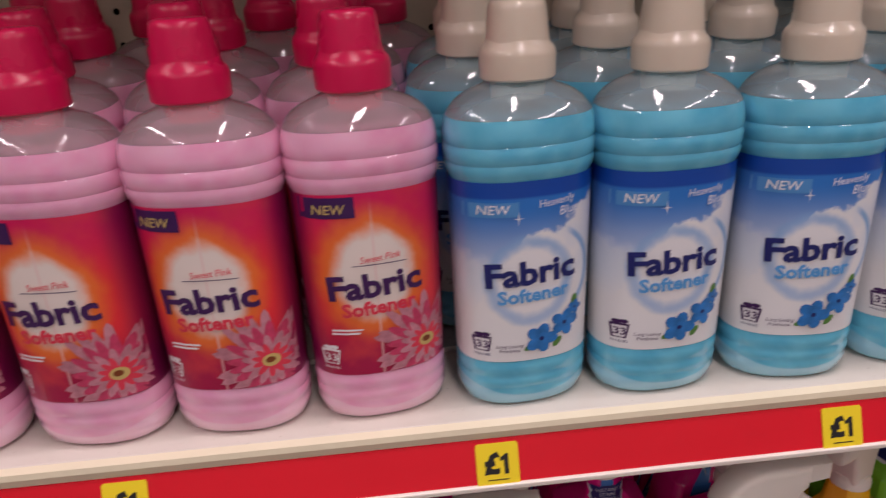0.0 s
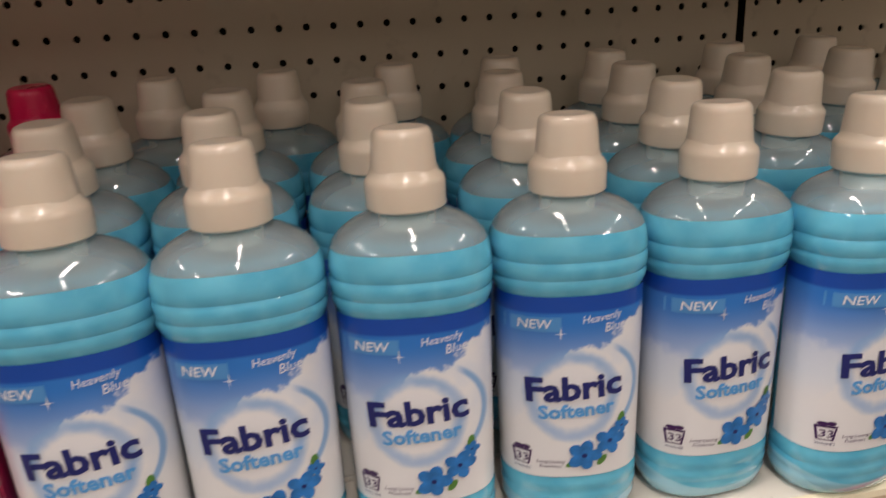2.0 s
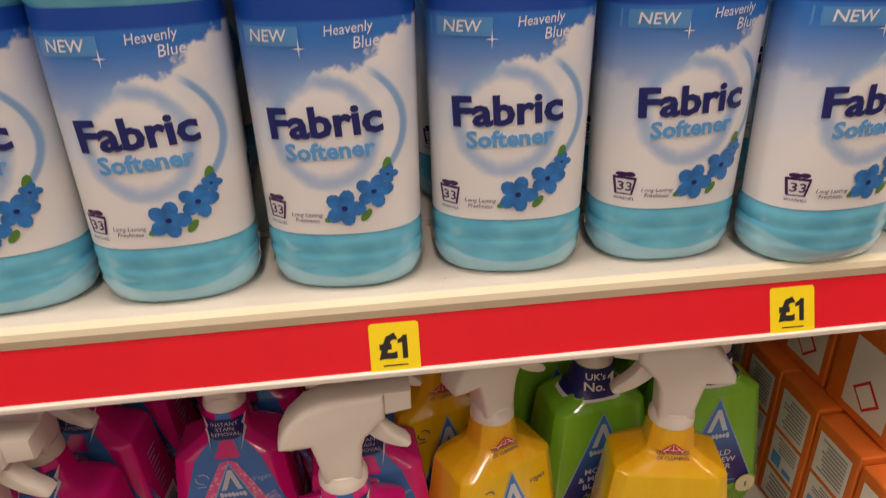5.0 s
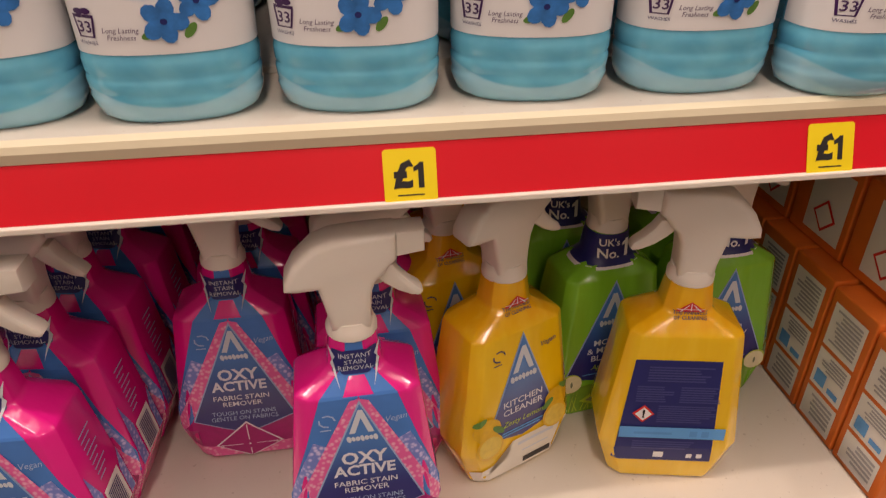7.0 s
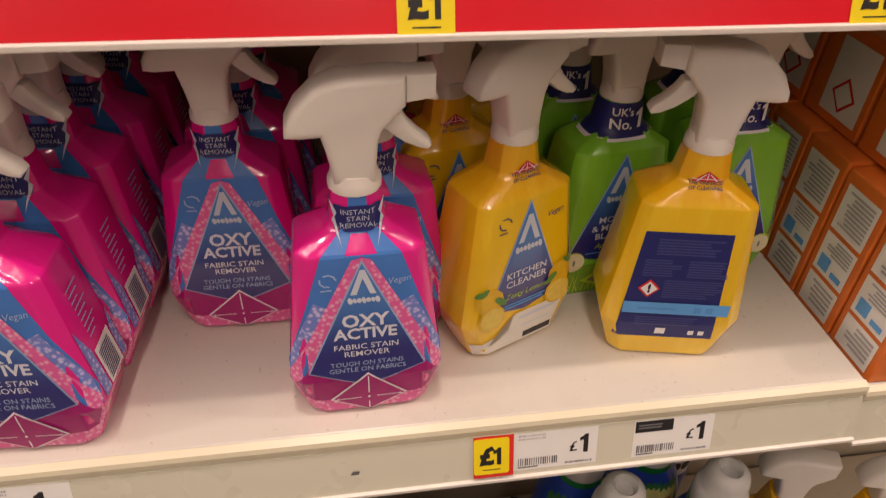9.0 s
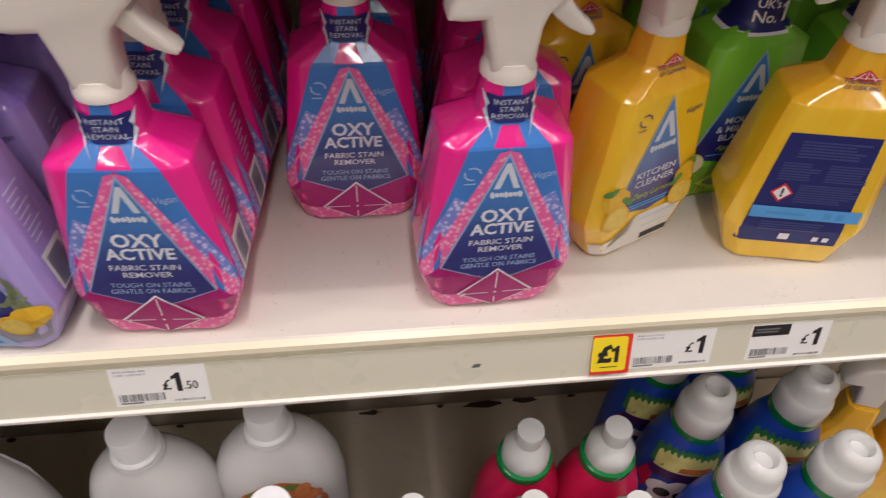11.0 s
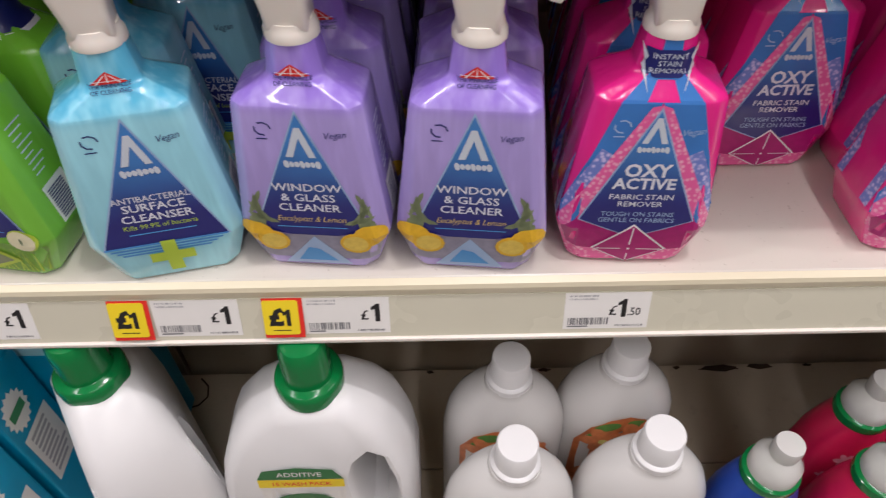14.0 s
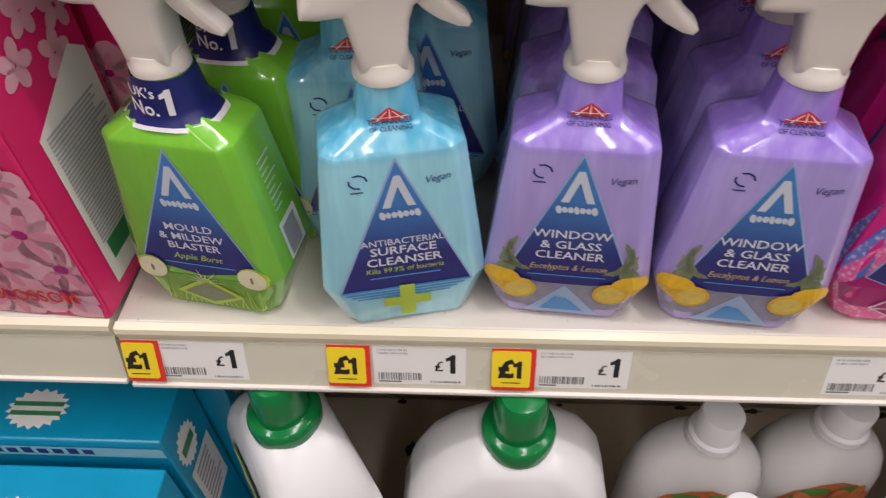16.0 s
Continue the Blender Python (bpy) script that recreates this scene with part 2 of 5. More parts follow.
# ---------------------------------------------------------------- mesh helpers
def mesh_of(bm, material, smooth=True, name="part", angle=38):
    bmesh.ops.recalc_face_normals(bm, faces=bm.faces)
    me = bpy.data.meshes.new(name)
    bm.to_mesh(me)
    bm.free()
    me.materials.append(material)
    if smooth:
        me.polygons.foreach_set("use_smooth", [True] * len(me.polygons))
        me.set_sharp_from_angle(angle=radians(angle))
    return me


def part(name, bm, material, parent, label="", smooth=True):
    me = bm if isinstance(bm, bpy.types.Mesh) else mesh_of(bm, material, smooth, name)
    ob = new(name, me)
    ob.parent = parent
    return tagged(ob, label, kind="stuff" if name in FINE else "")


FINE = {"small_print", "barcode", "description", "blue_print", "worktop_print", "arrows", "maker_mark", "foot_marks", "strip_print", "approval_mark", "flag_detail", "wash_icon", "unit_price", "tagline", "grass_print", "badge_print", "flower_print", "leaf"}


def thing(name, label, category, group="", kind=""):
    return tagged(new(name), label, category, group, kind)


def box(x0, x1, y0, y1, z0, z1, bevel=0.0, bm=None):
    bm = bm or bmesh.new()
    made = bmesh.ops.create_cube(bm, size=1, matrix=Matrix.LocRotScale(((x0 + x1) / 2, (y0 + y1) / 2, (z0 + z1) / 2), None, (x1 - x0, y1 - y0, z1 - z0)))
    if bevel:
        edges = list({e for v in made["verts"] for e in v.link_edges})
        bmesh.ops.bevel(bm, geom=edges, offset=bevel, segments=2, affect="EDGES", profile=0.5)
    return bm


def loft(sections, sides=32, square=2.6, close=True):
    """Skin over superellipse rings (z, half width, half depth[, exponent[, y shift]])."""
    bm = bmesh.new()
    rings = []
    for z, a, b, *rest in sections:
        p = rest[0] if rest else square
        dy = rest[1] if len(rest) > 1 else 0.0
        ring = []
        for k in range(sides):
            w = 2 * math.pi * k / sides
            c, s = math.cos(w), math.sin(w)
            ring.append(bm.verts.new((a * math.copysign(abs(c) ** (2 / p), c), b * math.copysign(abs(s) ** (2 / p), s) + dy, z)))
        rings.append(ring)
    for lo, hi in zip(rings, rings[1:]):
        for k in range(sides):
            bm.faces.new((lo[k], lo[(k + 1) % sides], hi[(k + 1) % sides], hi[k]))
    if close:
        bm.faces.new(rings[0][::-1])
        bm.faces.new(rings[-1])
    return bm


def facet(sections):
    """Skin over chamfered rectangles (z, half width, half depth, chamfer), for faceted bottles."""
    bm = bmesh.new()
    rings = []
    for z, a, b, c in sections:
        pts = ((a - c, -b), (a, -b + c * 0.8), (a, b - c * 0.8), (a - c, b), (c - a, b), (-a, b - c * 0.8), (-a, -b + c * 0.8), (c - a, -b))
        rings.append([bm.verts.new((x, y, z)) for x, y in pts])
    for lo, hi in zip(rings, rings[1:]):
        for k in range(8):
            bm.faces.new((lo[k], lo[(k + 1) % 8], hi[(k + 1) % 8], hi[k]))
    bm.faces.new(rings[0][::-1])
    bm.faces.new(rings[-1])
    bmesh.ops.recalc_face_normals(bm, faces=bm.faces)
    sharp = [e for e in bm.edges if len(e.link_faces) == 2 and e.calc_face_angle() > 0.12]
    bmesh.ops.bevel(bm, geom=sharp, offset=0.0014, segments=2, affect="EDGES", profile=0.5)
    return bm


def prism(outline, y0, y1, bevel=0.0, segments=2):
    """An outline in x and z, given depth along y."""
    bm = bmesh.new()
    front = [bm.verts.new((x, y0, z)) for x, z in outline]
    back = [bm.verts.new((x, y1, z)) for x, z in outline]
    bm.faces.new(front), bm.faces.new(back[::-1])
    for k in range(len(outline)):
        j = (k + 1) % len(outline)
        bm.faces.new((front[k], back[k], back[j], front[j]))
    if bevel:
        bmesh.ops.recalc_face_normals(bm, faces=bm.faces)
        rim = [e for e in bm.edges if abs(e.verts[0].co.y - e.verts[1].co.y) < 1e-6]
        bmesh.ops.bevel(bm, geom=rim, offset=bevel, segments=segments, affect="EDGES", profile=0.5)
    return bm


def flat(shapes, y):
    """Thin print: closed outlines in x and z lying at depth y(x, z)."""
    bm = bmesh.new()
    at = y if callable(y) else (lambda x, z: y)
    for outline in shapes:
        bm.faces.new([bm.verts.new((x, 0.0, z)) for x, z in outline])
    bmesh.ops.triangulate(bm, faces=bm.faces)
    if callable(y):
        for k in range(-6, 7):
            bmesh.ops.bisect_plane(bm, geom=[*bm.verts, *bm.edges, *bm.faces], plane_co=(k * 0.0068, 0, 0), plane_no=(1, 0, 0))
        for z in (0.003, 0.032, 0.1225, 0.1245, 0.1345, 0.1375, 0.157):
            bmesh.ops.bisect_plane(bm, geom=[*bm.verts, *bm.edges, *bm.faces], plane_co=(0, 0, z), plane_no=(0, 0, 1))
        bmesh.ops.triangulate(bm, faces=bm.faces)
    for v in bm.verts:
        v.co.y = at(v.co.x, v.co.z)
    return bm


def oval(cx, cz, a, b, turn=0.0, n=14):
    c, s = math.cos(radians(turn)), math.sin(radians(turn))
    return [(cx + a * math.cos(w) * c - b * math.sin(w) * s, cz + a * math.cos(w) * s + b * math.sin(w) * c) for w in (2 * math.pi * k / n for k in range(n))]


def bar(x0, x1, z0, z1):
    return [(x0, z0), (x1, z0), (x1, z1), (x0, z1)]


def bars(x0, x1, z0, z1, n, seed=0, ragged=0.3):
    """Lines of print too small to read."""
    rng = random.Random(seed)
    step = (z0 - z1) / n
    return [bar(x0, x1 - ragged * rng.random() * (x1 - x0), z1 + step * k + step * 0.55, z1 + step * k) for k in range(n)]


def barcode(x0, x1, z0, z1, n=14, seed=0):
    rng = random.Random(seed)
    w = (x1 - x0) / n
    return [bar(x0 + w * k, x0 + w * k + w * rng.choice((0.35, 0.5, 0.75)), z0, z1) for k in range(n)]


TEXTS = {}


def letters(text, size, bold=0.0, shear=0.0, squeeze=1.0):
    key = (text, size, bold, shear, squeeze)
    if key not in TEXTS:
        cu = bpy.data.curves.new("words", "FONT")
        cu.body, cu.size, cu.offset, cu.shear, cu.resolution_u = text, size, bold * size, shear, 2
        cu.align_x, cu.align_y, cu.space_line = "CENTER", "CENTER", 0.97
        ob = new("words", cu)
        bpy.context.view_layer.update()
        me = bpy.data.meshes.new_from_object(ob.evaluated_get(bpy.context.evaluated_depsgraph_get()))
        TEXTS[key] = ([(v.co.x * squeeze, v.co.y) for v in me.vertices], [tuple(p.vertices) for p in me.polygons])
        bpy.data.objects.remove(ob)
        bpy.data.curves.remove(cu)
        bpy.data.meshes.remove(me)
    return TEXTS[key]


def words(text, size, x, z, y, bold=0.0, shear=0.0, squeeze=1.0, turn=0.0):
    """Lettering centred at x, z, lying at depth y(x, z)."""
    verts, faces = letters(text, size, bold, shear, squeeze)
    c, s = math.cos(radians(turn)), math.sin(radians(turn))
    at = y if callable(y) else (lambda u, v: y)
    me = bpy.data.meshes.new("lettering")
    placed = [(x + u * c - v * s, z + u * s + v * c) for u, v in verts]
    me.from_pydata([(u, at(u, v), v) for u, v in placed], [], faces)
    return me


def digit_one(x, z, h):
    """Outlines of a bold figure one, h tall, centred at x, z."""
    return [[(x - 0.02 * h, z - h / 2), (x + 0.20 * h, z - h / 2), (x + 0.20 * h, z + h / 2), (x + 0.04 * h, z + h / 2), (x - 0.02 * h, z + 0.42 * h)],
            [(x - 0.02 * h, z + 0.42 * h), (x - 0.02 * h, z + 0.20 * h), (x - 0.20 * h, z + 0.14 * h), (x - 0.20 * h, z + 0.31 * h)]]


def word_part(name, me, material, parent, label=""):
    me.materials.append(material)
    ob = new(name, me)
    ob.parent = parent
    return tagged(ob, label)


# ---------------------------------------------------------------- the large structure
BAY_L, BAY_R = -0.399, 0.628
BACK, LOW_BACK = 0.31, 0.205
TOP_Z, MID_Z, LOW_Z = 1.234, 0.951, 0.47
MID_Y = -0.041


def structure(name, bm, material, label, smooth=False):
    return tagged(new(name, mesh_of(bm, material, smooth, name)), label, "structure", kind="structure")


FLOOR_MAT = plain("grey vinyl floor", (0.24, 0.22, 0.20), 0.35, 0.12, 20.0)
WALL_MAT = plain("off-white painted wall", (0.46, 0.42, 0.37), 0.7, 0.06, 12.0)
CEIL_MAT = plain("white ceiling board", (0.75, 0.73, 0.69), 0.8, 0.04, 12.0)
structure("floor", box(-4, 4, -4.1, 0.6, -0.1, 0.0), FLOOR_MAT, "grey vinyl shop floor")
structure("ceiling", box(-4, 4, -4.1, 0.6, 3.0, 3.1), CEIL_MAT, "white shop ceiling")
structure("wall_north", box(-4, 4, 0.5, 0.6, 0.0, 3.0), WALL_MAT, "off-white wall behind the shelving")
structure("wall_south", box(-4, 4, -4.1, -4.0, 0.0, 3.0), WALL_MAT, "off-white wall across the aisle")
structure("wall_west", box(-4.1, -4, -4.1, 0.6, 0.0, 3.0), WALL_MAT, "off-white end wall")
structure("wall_east", box(4, 4.1, -4.1, 0.6, 0.0, 3.0), WALL_MAT, "off-white end wall")

for lx, ly, power in ((-1.50, -0.72, NEAR_POWER), (0.27, -0.72, NEAR_POWER), (2.04, -0.72, NEAR_POWER), (-1.50, -2.70, FAR_POWER), (0.27, -2.70, FAR_POWER), (2.04, -2.70, FAR_POWER)):
    lamp = thing("ceiling_light", "long white fluorescent ceiling light", "lamp", "ceiling lights")
    part("frame", box(-0.78, 0.78, -0.11, 0.11, 0.0, 0.05, 0.006), SPRAYWHITE, lamp, smooth=False)
    lamp.location = (lx, ly, 2.95)
    lamp.rotation_euler = (0, 0, math.pi / 2)
    light = bpy.data.lights.new("ceiling_lamp", "AREA")
    light.shape, light.size, light.size_y, light.energy, light.color = "RECTANGLE", 1.5, 0.10, power, (1.0, 0.93, 0.85)
    ob = new("ceiling_lamp", light)
    ob.parent = lamp
    ob.location = (0, 0, -0.01)

for lx in (-1.15, 0.25, 1.65):
    lamp = thing("ceiling_spot", "small round white ceiling downlight", "lamp", "ceiling downlights")
    part("housing", loft([(0.0, 0.075, 0.075, 2.0), (0.004, 0.085, 0.085, 2.0), (0.05, 0.085, 0.085, 2.0)], 28), SPRAYWHITE, lamp)
    lamp.location = (lx, -0.11, 2.95)
    light = bpy.data.lights.new("spot_lamp", "AREA")
    light.shape, light.size, light.energy, light.color = "DISK", 0.05, SPOT_POWER, (1.0, 0.93, 0.85)
    ob = new("spot_lamp", light)
    ob.parent = lamp
    ob.location = (0, 0, -0.01)


def pegboard(x0, x1, z0, z1, pitch=0.0228, r=0.0030, rise=0.0276):
    """A sheet with rows of round holes punched through."""
    bm = bmesh.new()
    nx, nz = round((x1 - x0) / pitch), round((z1 - z0) / rise)
    px, pz = (x1 - x0) / nx, (z1 - z0) / nz
    grid = {}

    def corner(i, k):
        if (i, k) not in grid:
            grid[i, k] = bm.verts.new((x0 + i * px, BACK, z0 + k * pz))
        return grid[i, k]

    for i in range(nx):
        for k in range(nz):
            cx, cz = x0 + (i + 0.5) * px, z0 + (k + 0.5) * pz
            hole = [bm.verts.new((cx + r * math.cos(math.pi * (2 * j + 1) / 8), BACK, cz + r * math.sin(math.pi * (2 * j + 1) / 8))) for j in range(8)]
            deep = [bm.verts.new((v.co.x, BACK + 0.002, v.co.z)) for v in hole]
            a, b, c, d = corner(i + 1, k + 1), corner(i, k + 1), corner(i, k), corner(i + 1, k)
            for j in range(8):
                bm.faces.new((hole[j], hole[(j + 1) % 8], deep[(j + 1) % 8], deep[j]))
            for j0, cn, nxt in ((0, a, b), (2, b, c), (4, c, d), (6, d, a)):
                bm.faces.new((cn, hole[(j0 + 1) % 8], hole[j0 % 8]))
                bm.faces.new((cn, nxt, hole[(j0 + 2) % 8], hole[(j0 + 1) % 8]))
    return bm


back = thing("back_panel", "beige perforated metal back panel, scuffed", "panel", kind="structure")
for x0, x1 in ((-1.4, BAY_L - 0.003), (BAY_L + 0.003, 0.646), (0.654, 1.7)):
    part("perforated_sheet", pegboard(x0, x1, TOP_Z - 0.03, 1.71), PANEL, back, smooth=False)
    part("middle_sheet", box(x0, x1, BACK, BACK + 0.012, MID_Z - 0.03, TOP_Z - 0.032, 0.001), PANEL, back, smooth=False)
    part("lower_sheet", box(x0, x1, LOW_BACK, LOW_BACK + 0.012, 0.0, MID_Z - 0.032, 0.001), PANEL, back, smooth=False)
# near-black sheet stands in for the shade seen through the punched holes
part("hole_shade_sheet", box(-1.4, 1.7, BACK + 0.02, BACK + 0.03, 0.0, 1.71), DARK, back, smooth=False)


def shelf(name, label, x0, x1, z, front=0.0, rail=None, lip_h=0.0100, rail_h=0.036, lean=0.0095, red=False):
    """A steel shelf with a folded front and a price rail."""
    s = thing(name, label, "shelf", "gondola shelves")
    bm = box(x0, x1, front + 0.006, BACK - 0.004, z - 0.012, z, 0.0015)
    part("tray", bm, CREAM, s, smooth=False)
    part("apron", box(x0, x1, front + 0.006, front + 0.018, z - rail_h, z - 0.012, 0.001), CREAM, s, smooth=False)
    if rail:
        top = [(front + 0.0055, z + 0.0005), (front + 0.0005, z - 0.001), (front - 0.0005, z - 0.0045), (front + 0.001, z - lip_h), (front + 0.0055, z - lip_h)]
        bm = bmesh.new()
        a = [bm.verts.new((x0, y, zz)) for y, zz in top]
        b = [bm.verts.new((x1, y, zz)) for y, zz in top]
        bm.faces.new(a), bm.faces.new(b[::-1])
        for k in range(5):
            bm.faces.new((a[k], b[k], b[(k + 1) % 5], a[(k + 1) % 5]))
        part("lip", bm, LIP, s, "cream plastic lip", smooth=False)
        bm = bmesh.new()
        quad = [(front + 0.0005, z - lip_h - 0.0003), (front + 0.0055, z - lip_h - 0.0003), (front + 0.0055 - lean, z - rail_h), (front + 0.0005 - lean, z - rail_h)]
        a = [bm.verts.new((x0, y, zz)) for y, zz in quad]
        b = [bm.verts.new((x1, y, zz)) for y, zz in quad]
        bm.faces.new(a), bm.faces.new(b[::-1])
        for k in range(4):
            bm.faces.new((a[k], b[k], b[(k + 1) % 4], a[(k + 1) % 4]))
        part("price_rail", bm, rail, s, "glossy red card strip" if red else "pale grey-green plastic price rail", smooth=False)
        part("rail_foot", box(x0, x1, front - lean - 0.002, front - lean + 0.0065, z - rail_h - 0.0038, z - rail_h - 0.0002, 0.0008), SPRAYWHITE, s, "white plastic edge", smooth=False)
    return s


DECK_RISE = 0.10


def deck_z(y):
    """Height of the sloping rear deck of the top shelf."""
    return TOP_Z + 0.0085 + (y - 0.136) * DECK_RISE


def rear_deck(s, x0, x1):
    bm = box(x0, x1, 0.094, BACK - 0.005, 0.0, 0.003)
    for v in bm.verts:
        v.co.z += deck_z(v.co.y) - 0.003
    part("rear_deck", bm, CREAM, s, smooth=False)
    part("deck_step", box(x0, x1, 0.091, 0.0938, TOP_Z + 0.0002, deck_z(0.094), 0.0004), CREAM, s, smooth=False)


top_left = shelf("shelf", "cream metal shelf with a red card price strip", -1.4, 0.6495, TOP_Z, 0.0, RED, red=True)
top_right = shelf("shelf", "cream metal shelf with a red card price strip", 0.6505, 1.7, TOP_Z, 0.0, RED, red=True)
rear_deck(top_left, -1.4, 0.6495)
rear_deck(top_right, 0.6505, 1.7)
shelf("shelf", "cream metal shelf with a grey-green price rail", BAY_L, BAY_R - 0.003, MID_Z, MID_Y, GREY_RAIL, 0.0115, 0.0445)
shelf("shelf", "cream metal shelf with a grey-green price rail", -1.4, BAY_L - 0.004, MID_Z, MID_Y + 0.002, GREY_RAIL, 0.0115, 0.0445)
shelf("shelf", "cream metal shelf with a grey-green price rail", BAY_R + 0.003, 1.7, MID_Z - 0.012, MID_Y + 0.004, GREY_RAIL, 0.0115, 0.0445)
# unseen upper shelf, added to keep ceiling light off the back rows and panel
shelf("shelf", "unseen cream metal shelf added above to shade the back rows", -1.4, 1.7, 1.68, -0.012, None)
low = thing("base_shelf", "beige metal base shelf, worn at the back edge", "shelf", "gondola shelves")
part("rear_deck", box(-1.4, 1.7, 0.0535, LOW_BACK - 0.007, LOW_Z - 0.02, LOW_Z, 0.001), PANEL, low, smooth=False)
part("front_deck", box(-1.4, 1.7, -0.22, 0.0520, LOW_Z - 0.02, LOW_Z, 0.001), PANEL, low, smooth=False)
part("plinth", box(-1.4, 1.7, -0.21, -0.19, 0.0, LOW_Z - 0.021), CREAM, low, smooth=False)


# ---------------------------------------------------------------- price tickets
def pound_tag(x, z, y=-0.0003, tall=0.0262, wide=0.0262, red=False, cut=0.0):
    tag = thing("price_tag", "yellow card price tag reading £1" + (" with a red border" if red else " on a red strip"), "price tag", "one pound tags")
    tag.matrix_basis = pose(x, y, z, -20, 0, 0)
    if red:
        part("border", box(cut, wide + 0.003, -0.0004, 0.0, -tall - 0.0028, 0.0015), REDINK, tag, smooth=False)
    part("card", prism([(cut + 0.0012, 0.0), (wide - 0.0012, 0.0), (wide, -0.0012), (wide, 0.0012 - tall), (wide - 0.0012, -tall), (cut + 0.0012, -tall), (cut, 0.0012 - tall), (cut, -0.0012)], -0.0009, -0.0005), YELLOW, tag, smooth=False)
    word_part("pound_sign", words("£", tall * 0.66, wide * 0.36, -tall * 0.50, -0.0011, 0.05), INK, tag, "black lettering")
    part("figure", flat(digit_one(wide * 0.66, -tall * 0.50, tall * 0.48), -0.0011), INK, tag, smooth=False)
    part("underline", flat([bar(wide * 0.25, wide * 0.75, -tall * 0.88, -tall * 0.855)], -0.0011), INK, tag, smooth=False)
    return tag


def ticket(x, z, price="1", wide=0.058, tall=0.0300, dark=False, y=-0.0407, seed=0):
    t = thing("price_ticket", "white paper shelf ticket reading £" + ("1.50" if price == "1.50" else "1") + (" with a black panel" if dark else ""), "price ticket", "shelf tickets")
    t.matrix_basis = pose(x, y, z, -16, 0, 0)
    part("paper", box(0, wide, -0.0003, 0.0, -tall, 0.0), PAPER, t, smooth=False)
    part("barcode", flat(barcode(0.003, 0.031, -tall + 0.0035, -tall + 0.0095, 18, seed) + bars(0.003, 0.018, -tall + 0.0008, -tall + 0.0028, 1, seed), -0.0005), GREYINK, t, "grey barcode", smooth=False)
    if dark:
        part("description", box(0.001, 0.028, -0.0006, -0.0003, -0.0095, -0.0006), INK, t, "black panel with small print", smooth=False)
        part("small_print", flat(bars(0.003, 0.024, -0.0075, -0.003, 2, seed), -0.0008), GREYINK, t, smooth=False)
    else:
        part("description", flat([q for lz in (-0.0030, -0.0056) for q in barcode(0.003, 0.0225, lz, lz + 0.0014, 13, seed + int(lz * -1e4))], -0.0005), PALEGREY, t, smooth=False)
    word_part("pound_sign", words("£", 0.0115, 0.0410 if price == "1" else 0.0330, -0.0150, -0.0005, 0.006), INK, t)
    part("price", flat(digit_one(0.0485 if price == "1" else 0.0392, -0.0128, 0.0150), -0.0005), INK, t, smooth=False)
    if price == "1.50":
        word_part("pence", words(".50", 0.0092, 0.0476, -0.0162, -0.0005, 0.012, 0, 0.80), INK, t)
    part("unit_price", flat(barcode(0.036, 0.055, -tall + 0.0018, -tall + 0.0034, 12, seed + 1), -0.0005), GREYINK, t, smooth=False)
    return t


for tx in (-0.142, 0.079, 0.300, 0.522):
    pound_tag(tx, 1.2215)
for tx, cut in ((-0.4017, 0.003), (-0.269, 0.0), (-0.1665, 0.0), (0.344, 0.0)):
    pound_tag(tx, 0.9378, y=-0.0412, tall=0.0272, wide=0.0240, red=True, cut=cut)
for k, (tx, price, dark) in enumerate(((-0.3790, "1", 0), (-0.2405, "1", 0), (-0.1395, "1", 0), (0.037, "1.50", 0), (0.3715, "1", 0), (0.455, "1", 1))):
    ticket(tx, 0.9388, price, dark=bool(dark), seed=k)


# ---------------------------------------------------------------- softener bottles
SOFT = [  # z, half width, half depth: base, label panel, ribbed upper body, shoulder
    (0.000, 0.0345, 0.0240), (0.003, 0.0385, 0.0270), (0.0085, 0.0405, 0.0285), (0.0120, 0.0412, 0.0292), (0.0138, 0.0406, 0.0287), (0.0156, 0.0412, 0.0292),
    (0.0205, 0.0415, 0.0295), (0.0225, 0.0408, 0.0289), (0.0245, 0.0415, 0.0295), (0.030, 0.0415, 0.0295), (0.033, 0.0407, 0.0288),
    (0.090, 0.0414, 0.0296), (0.1475, 0.0422, 0.0304), (0.1495, 0.0432, 0.0314), (0.1540, 0.0440, 0.0322), (0.1560, 0.0433, 0.0316), (0.1582, 0.0443, 0.0325),
    (0.1640, 0.0444, 0.0326), (0.1660, 0.0435, 0.0318), (0.1682, 0.0443, 0.0325), (0.1720, 0.0440, 0.0324), (0.1780, 0.0430, 0.0318), (0.1835, 0.0406, 0.0303),
    (0.1880, 0.0366, 0.0280), (0.1913, 0.0316, 0.0252), (0.1937, 0.0262, 0.0222), (0.1953, 0.0216, 0.0194), (0.1968, 0.0186, 0.0176), (0.2000, 0.0174, 0.0172)]
LABEL_LO, LABEL_HI = 0.0335, 0.147


def soft_half(z):
    """Half width and half depth of the bottle at height z."""
    for (z0, a0, b0), (z1, a1, b1) in zip(SOFT, SOFT[1:]):
        if z0 <= z <= z1:
            f = (z - z0) / (z1 - z0)
            return a0 + f * (a1 - a0), b0 + f * (b1 - b0)
    return SOFT[-1][1:]


def soft_front(lift):
    def at(x, z):
        a, b = soft_half(min(max(z, LABEL_LO), LABEL_HI))
        return -b * max(0.0, 1 - abs(x / a) ** 2.4) ** (1 / 2.4) - lift
    return at


